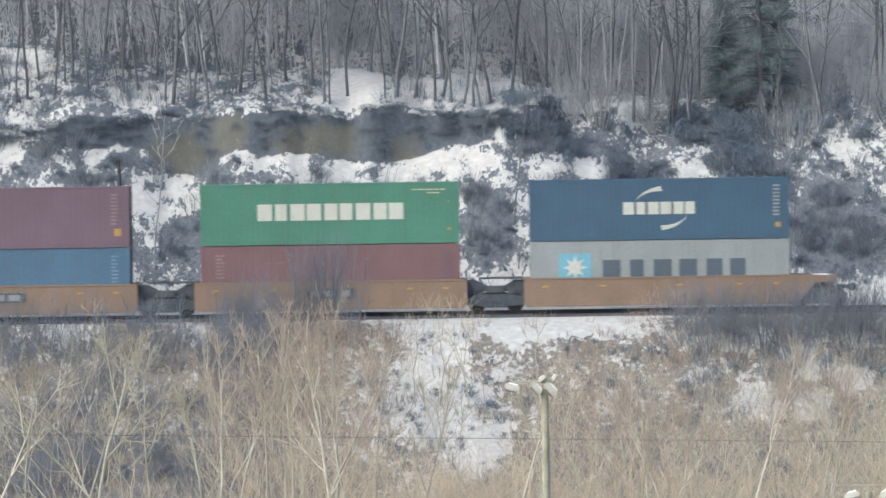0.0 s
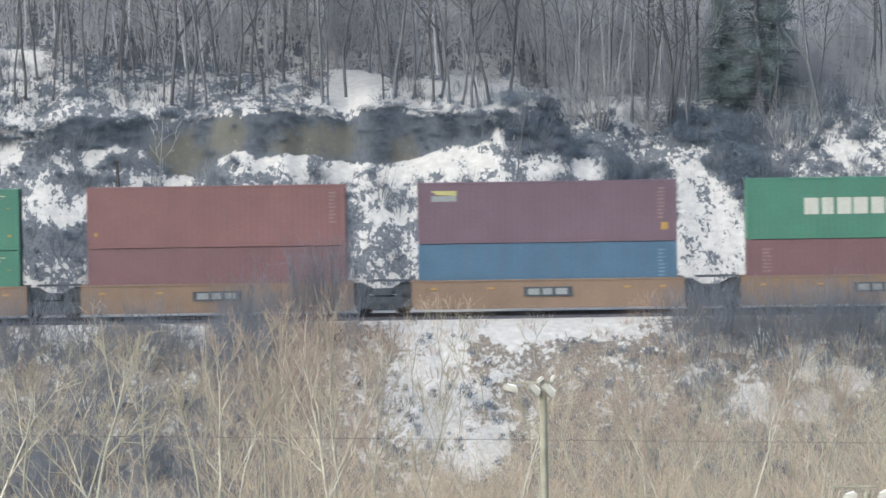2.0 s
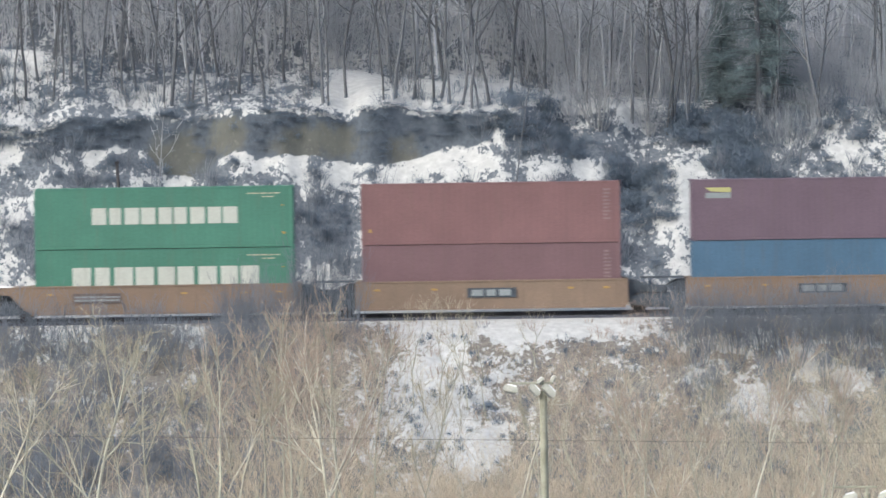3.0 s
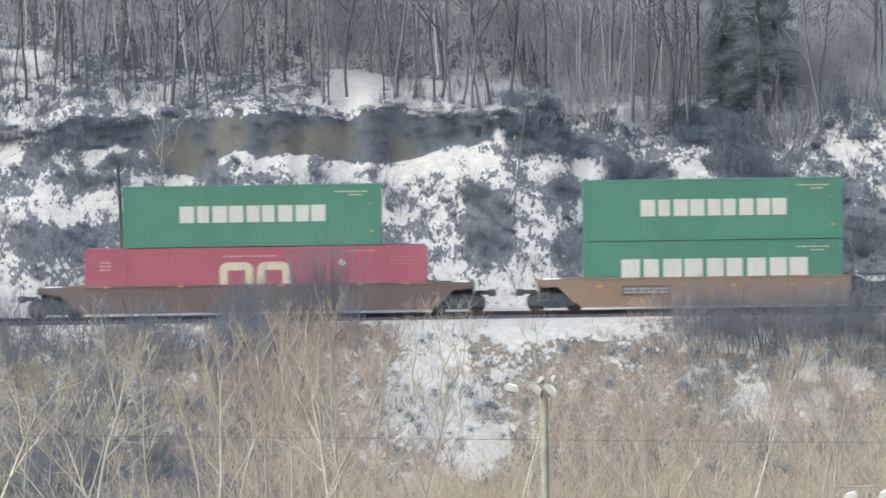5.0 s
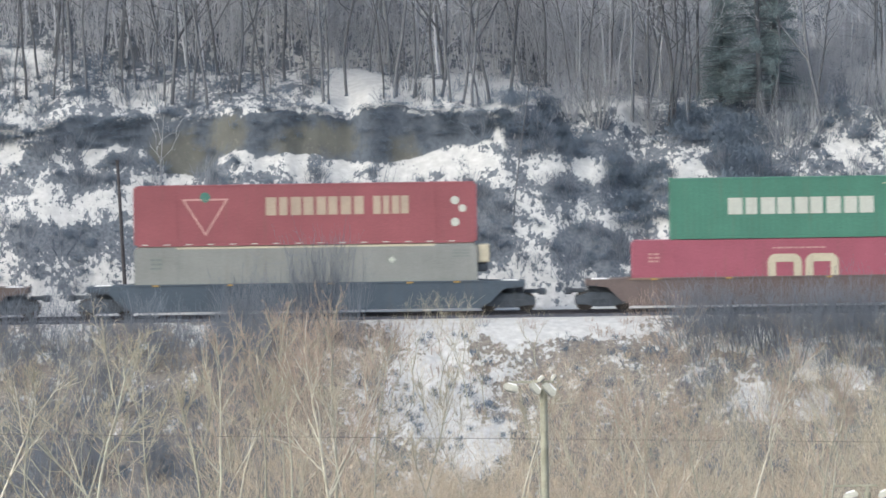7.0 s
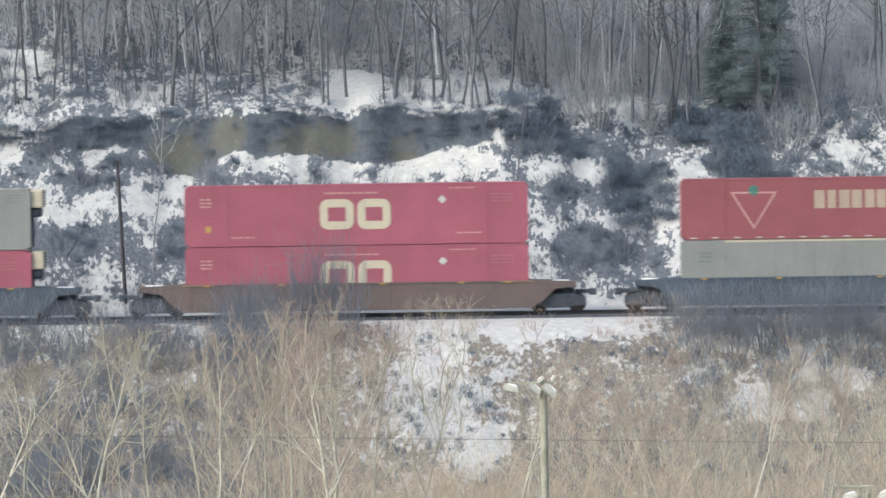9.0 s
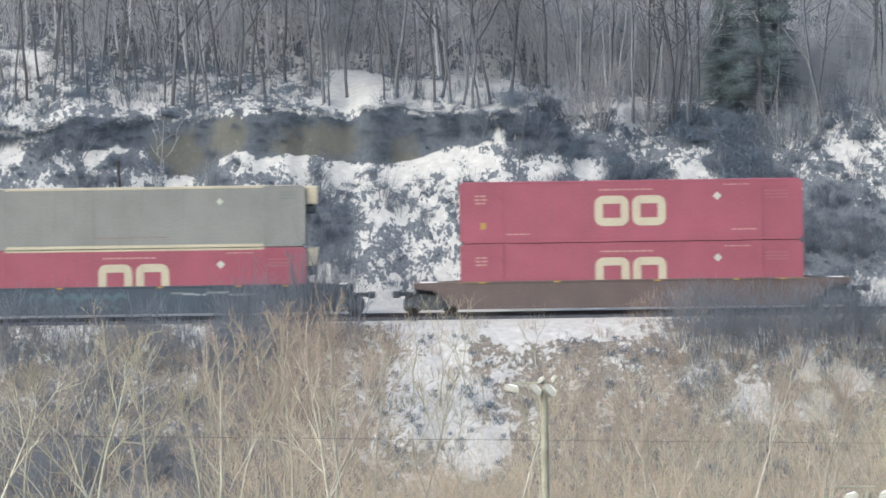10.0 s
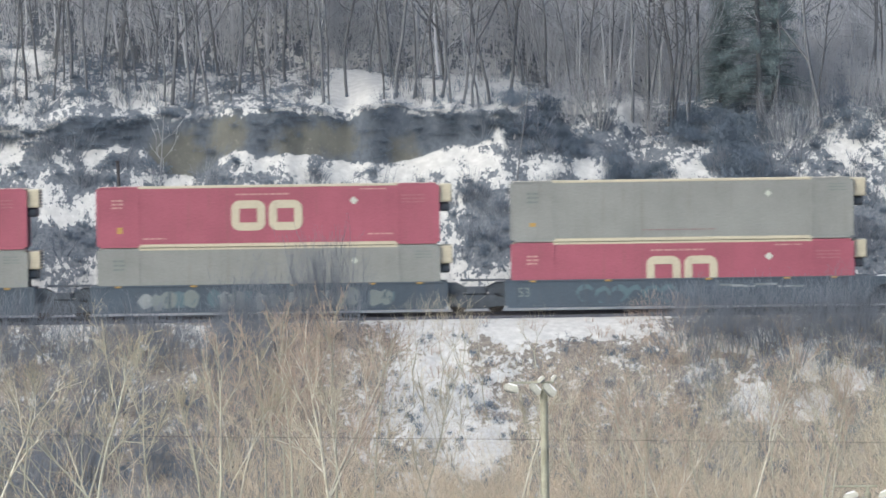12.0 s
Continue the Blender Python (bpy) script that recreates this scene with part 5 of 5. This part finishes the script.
    willow(3.0, -90, 9.2, -6, 4, 0.045, (0.78, 28, 1.8), (0.88, -16, 2.0))
    willow(10.8, -90, 9.8, 3, -4, 0.05, (0.76, -28, 2.0), (0.86, 18, 2.2))
    willow(10.0, -93, 10.6, 17, 2, 0.065, (0.8, 0, 2.0), (0.9, 36, 1.0))
    willow(6.5, -95, 9.0, -1, 0, 0.06, (0.85, 12, 2.4), (0.9, -15, 2.0))
    willow(7.3, -92, 10.4, -20, -2, 0.055, (0.85, -5, 1.6), (0.75, 18, 1.2))
    willow(8.2, -96, 8.8, -8, -2, 0.055, (0.85, 14, 1.8), (0.9, -24, 1.4))
    willow(5.8, -94, 9.4, 6, -10, 0.05, (0.8, 30, 1.8), (0.88, -12, 1.8))
    willow(7.2, -91, 8.6, 24, 8, 0.045, (0.9, 10, 1.0))
    willow(12.3, -94, 9.6, 5, 4, 0.06, (0.8, -20, 2.4), (0.86, 24, 2.2))
    willow(13.1, -92, 9.8, -3, 2, 0.06, (0.8, 22, 2.2), (0.88, -16, 2.2))
    willow(16.2, -95, 9.0, 12, 4, 0.05, (0.84, -6, 1.8), (0.9, 30, 1.2))
    for k, (x, y, tall) in enumerate(((-0.2, -12.5, 4.9), (1.1, -13.5, 5.3), (1.9, -15.0, 5.2), (-1.4, -14.0, 5.0), (4.2, -9.0, 3.2))):
        ob = tree_thing("willow_tree", forked_tree(230 + k, tall, 0.032, 4, 0.008, 0.4, 0.22), PALEBARK, TANTWIG, "slim young willow standing on the embankment snow")
        ob.matrix_basis = pose(x, y, float(height(x, y)), 0, 3 * (k % 2), 0)
        tagged(ob, group="willows below the track")
    tufts = [leafy(180 + k, 1.2, 0.9, 90, 0.12) for k in range(5)]
    scatter("tufts", tufts, spots(36, 190, -4, 9, -30, -5.5, 0.25, 0.75) + spots(38, 80, 8, 22, -24, -8, 0.4, 1.0, sparing) + spots(57, 120, -21, -8, -36, -12, 0.4, 1.0), SCRUB, "dark tufts and stones showing through the embankment snow", "tufts")
    weeds = [shrub(160 + k, 0.8, 8, 0.7, 2, 0.008) for k in range(4)]
    scatter("weeds", weeds, spots(33, 220, -23, 23, -30, -4.0, 0.4, 1.3, sparing) + spots(39, 34, -23, -6, -9, -3.2, 0.6, 1.4), DARKTWIG, "dead weeds standing in the snow of the embankment", "weeds")
    scatter("dry_stalks", weeds, spots(47, 110, -3, 11, -17, -3.6, 0.35, 1.0) + spots(48, 40, 9, 20, -14, -5, 0.5, 1.1), REDTWIG, "brown dry stalks sticking out of the embankment snow", "weeds")
    dark = [shrub(140 + k, 4.6, 24, 0.45, 8, 0.0085) for k in range(4)]
    loose = [shrub(150 + k, 4.6, 17, 0.5, 7, 0.010) for k in range(4)]
    fill = [(x, y, a, s * 0.55, z * 0.42) for x, y, a, s, z in spots(34, 110, -23, -6.5, -34, -8, 0.8, 1.5) + spots(35, 22, 8.5, 22, -22, -7, 0.7, 1.4, sparing)]
    plant_each("brush", loose, fill, DARKTWIG, "dark leafless brush on the embankment", "bush", "brush on the embankment")
    beside = ((-7.2, -6.5, 0.8, 0.95), (-5.4, -5.8, 0.7, 1.3), (-6.3, -6.4, 0.7, 1.1), (-9.8, -6.0, 0.8, 0.8), (-9.0, -6.2, 0.8, 0.9), (-8.4, -6.6, 0.8, 0.7), (-5.9, -6.2, 0.85, 1.25), (-4.2, -6.6, 0.7, 1.2), (-9.6, -8.5, 0.9, 0.85), (-8.6, -9.5, 0.9, 0.9), (-9.3, -7.2, 0.9, 0.7), (-13.6, -8.5, 0.9, 0.75), (-12.2, -9.0, 0.9, 0.7),
                        (10.9, -7, 0.8, 0.7), (12.2, -7.5, 0.9, 0.78), (13.6, -7, 0.8, 0.7), (11.5, -6, 0.9, 0.6), (12.9, -6, 0.9, 0.62), (14.6, -8, 1.1, 0.78), (15.4, -7, 1.0, 0.72), (17.2, -6, 1.0, 0.66), (19.0, -6.5, 1.0, 0.7), (20.6, -7, 1.0, 0.7), (16.5, -7, 0.8, 0.65), (18.0, -8, 0.9, 0.8), (19.8, -7, 0.8, 0.75),
                        (-10.2, -12, 0.8, 0.95), (-9.4, -13, 0.9, 1.1), (-8.9, -12, 0.9, 1.0), (-9.2, -15, 0.8, 1.15), (-10.0, -9, 0.8, 0.85), (11.7, -9, 0.9, 0.95), (13.3, -9.4, 0.9, 0.95), (16.0, -9.6, 1.0, 1.0), (17.6, -9.2, 0.9, 0.95), (18.9, -9.4, 1.0, 1.0), (20.3, -9, 0.9, 0.95), (-20.2, -7, 0.8, 0.7), (-19.2, -6.5, 0.9, 0.75), (-18.3, -7.0, 0.9, 0.7), (-16.6, -6.6, 0.9, 0.75), (-14.6, -6.8, 0.9, 0.72), (-12.8, -6.6, 0.8, 0.62), (-21.0, -6.4, 0.8, 0.75), (-15.4, -8, 0.8, 0.62), (-17.5, -8, 0.7, 0.55))
    for shapes, places in ((dark, [p for p in beside if p[0] > -11]), (loose, [p for p in beside if p[0] <= -11])):
        plant_each("dark_bush", shapes, [(x, y, x, q, tall) for x, y, q, tall in places], DARKTWIG, "dark leafless bush beside the track", "bush", "bushes beside the track")


build_foreground()


# ---- street furniture ----
def lamp_pole(x, y, crown, heads):
    z = float(height(x, y))
    root = tagged(new("lamp_pole"), "weathered greenish pole with white floodlights", "lamp post", "floodlight poles in the valley")
    root.matrix_basis = pose(x, y, z)
    top = crown - z
    bm = bmesh.new()
    rod(bm, (0, 0, -0.5), (0, 0, top - 0.2), 0.17, 14, 0.115)
    part("pole", bm, POLEMAT, root)
    part("cross_arm", boxes((-1.05, 0.32, -0.04, 0.04, top - 0.02, top + 0.05), bevel=0.01), POLEMAT, root)
    part("arm_post", boxes((-0.05, 0.05, -0.05, 0.05, top - 0.25, top - 0.02), bevel=0.01), POLEMAT, root)
    for dx, dz, tilt, size in heads:
        bm = bmesh.new()
        prism(bm, [(-0.25, -0.03), (-0.21, -0.14), (0.21, -0.14), (0.25, -0.05), (0.21, 0.04), (-0.2, 0.06)], -0.15, 0.15)
        bmesh.ops.bevel(bm, geom=bm.edges[:], offset=0.012, segments=2, affect="EDGES")
        lamp = part("floodlight", bm, LAMPMAT, root, "white floodlight housing")
        lamp.matrix_basis = pose(dx, -0.12, top + dz, -12, tilt, 0) @ Matrix.Scale(size, 4)
        part("lens", boxes((-0.14, 0.16, -0.12, 0.12, -0.165, -0.15)), GLASS, lamp)
        part("snow_cap", boxes((-0.13, 0.17, -0.11, 0.11, 0.035, 0.10), bevel=0.015), SNOW, lamp, "small cap of snow")


def build_lamp_poles():
    lamp_pole(3.12, -100.0, 0.88, ((-1.03, -0.12, 14, 1.0), (-0.25, -0.17, 48, 0.9), (0.20, -0.20, 46, 1.05), (-0.10, 0.12, -40, 0.55), (0.30, 0.16, -58, 0.5)))
    lamp_pole(13.3, -100.0, -2.55, ((-0.55, -0.26, -15, 1.0), (0.55, -0.22, -25, 1.0)))
    cb = bmesh.new()
    pts = [(-70 + 5 * k, -99.75, -0.86 - 0.023 * (-70 + 5 * k)) for k in range(29)]
    rows = [[cb.verts.new((px, py + 0.006 * math.cos(a), pz + 0.006 * math.sin(a))) for a in (0, 1.57, 3.14, 4.71)] for px, py, pz in pts]
    for a, b in zip(rows, rows[1:]):
        for k in range(4):
            cb.faces.new((a[k], a[(k + 1) % 4], b[(k + 1) % 4], b[k]))
    tagged(part("cable", cb, CABLE, None), "thin black overhead cable passing the lamp pole", "cable")


def build_line_pole():
    x, y = -15.52, 7.2
    z = float(height(x, y))
    bm = bmesh.new()
    rod(bm, (0.16, 0, -0.4), (-0.16, 0, 6.75), 0.10, 10, 0.075)
    root = tagged(new("line_pole"), "short leaning dark timber pole beside the track", "pole")
    root.matrix_basis = pose(x, y, z)
    part("pole", bm, DARKPOLE, root)
    part("cap", boxes((-0.26, -0.06, -0.1, 0.1, 6.71, 6.8), bevel=0.01), DARKPOLE, root)


build_lamp_poles()
build_line_pole()


def motions():
    steps = [0.5 * k for k in range(25)]
    for root, x in WAGONS:
        walk(root, [(t, pose(x + SPEED * t, 0, 0)) for t in steps])
    for root, x, z in CARGO:
        walk(root, [(t, pose(x + SPEED * t, 0, z)) for t in steps])
    turn = math.degrees(SPEED / 0.42) / FPS
    for wheel, x in WHEELS:
        walk(wheel, [(k / FPS, pose(x, 0, 0.42, 0, turn * k % 360, 0)) for k in range(12 * FPS + 1)])


motions()
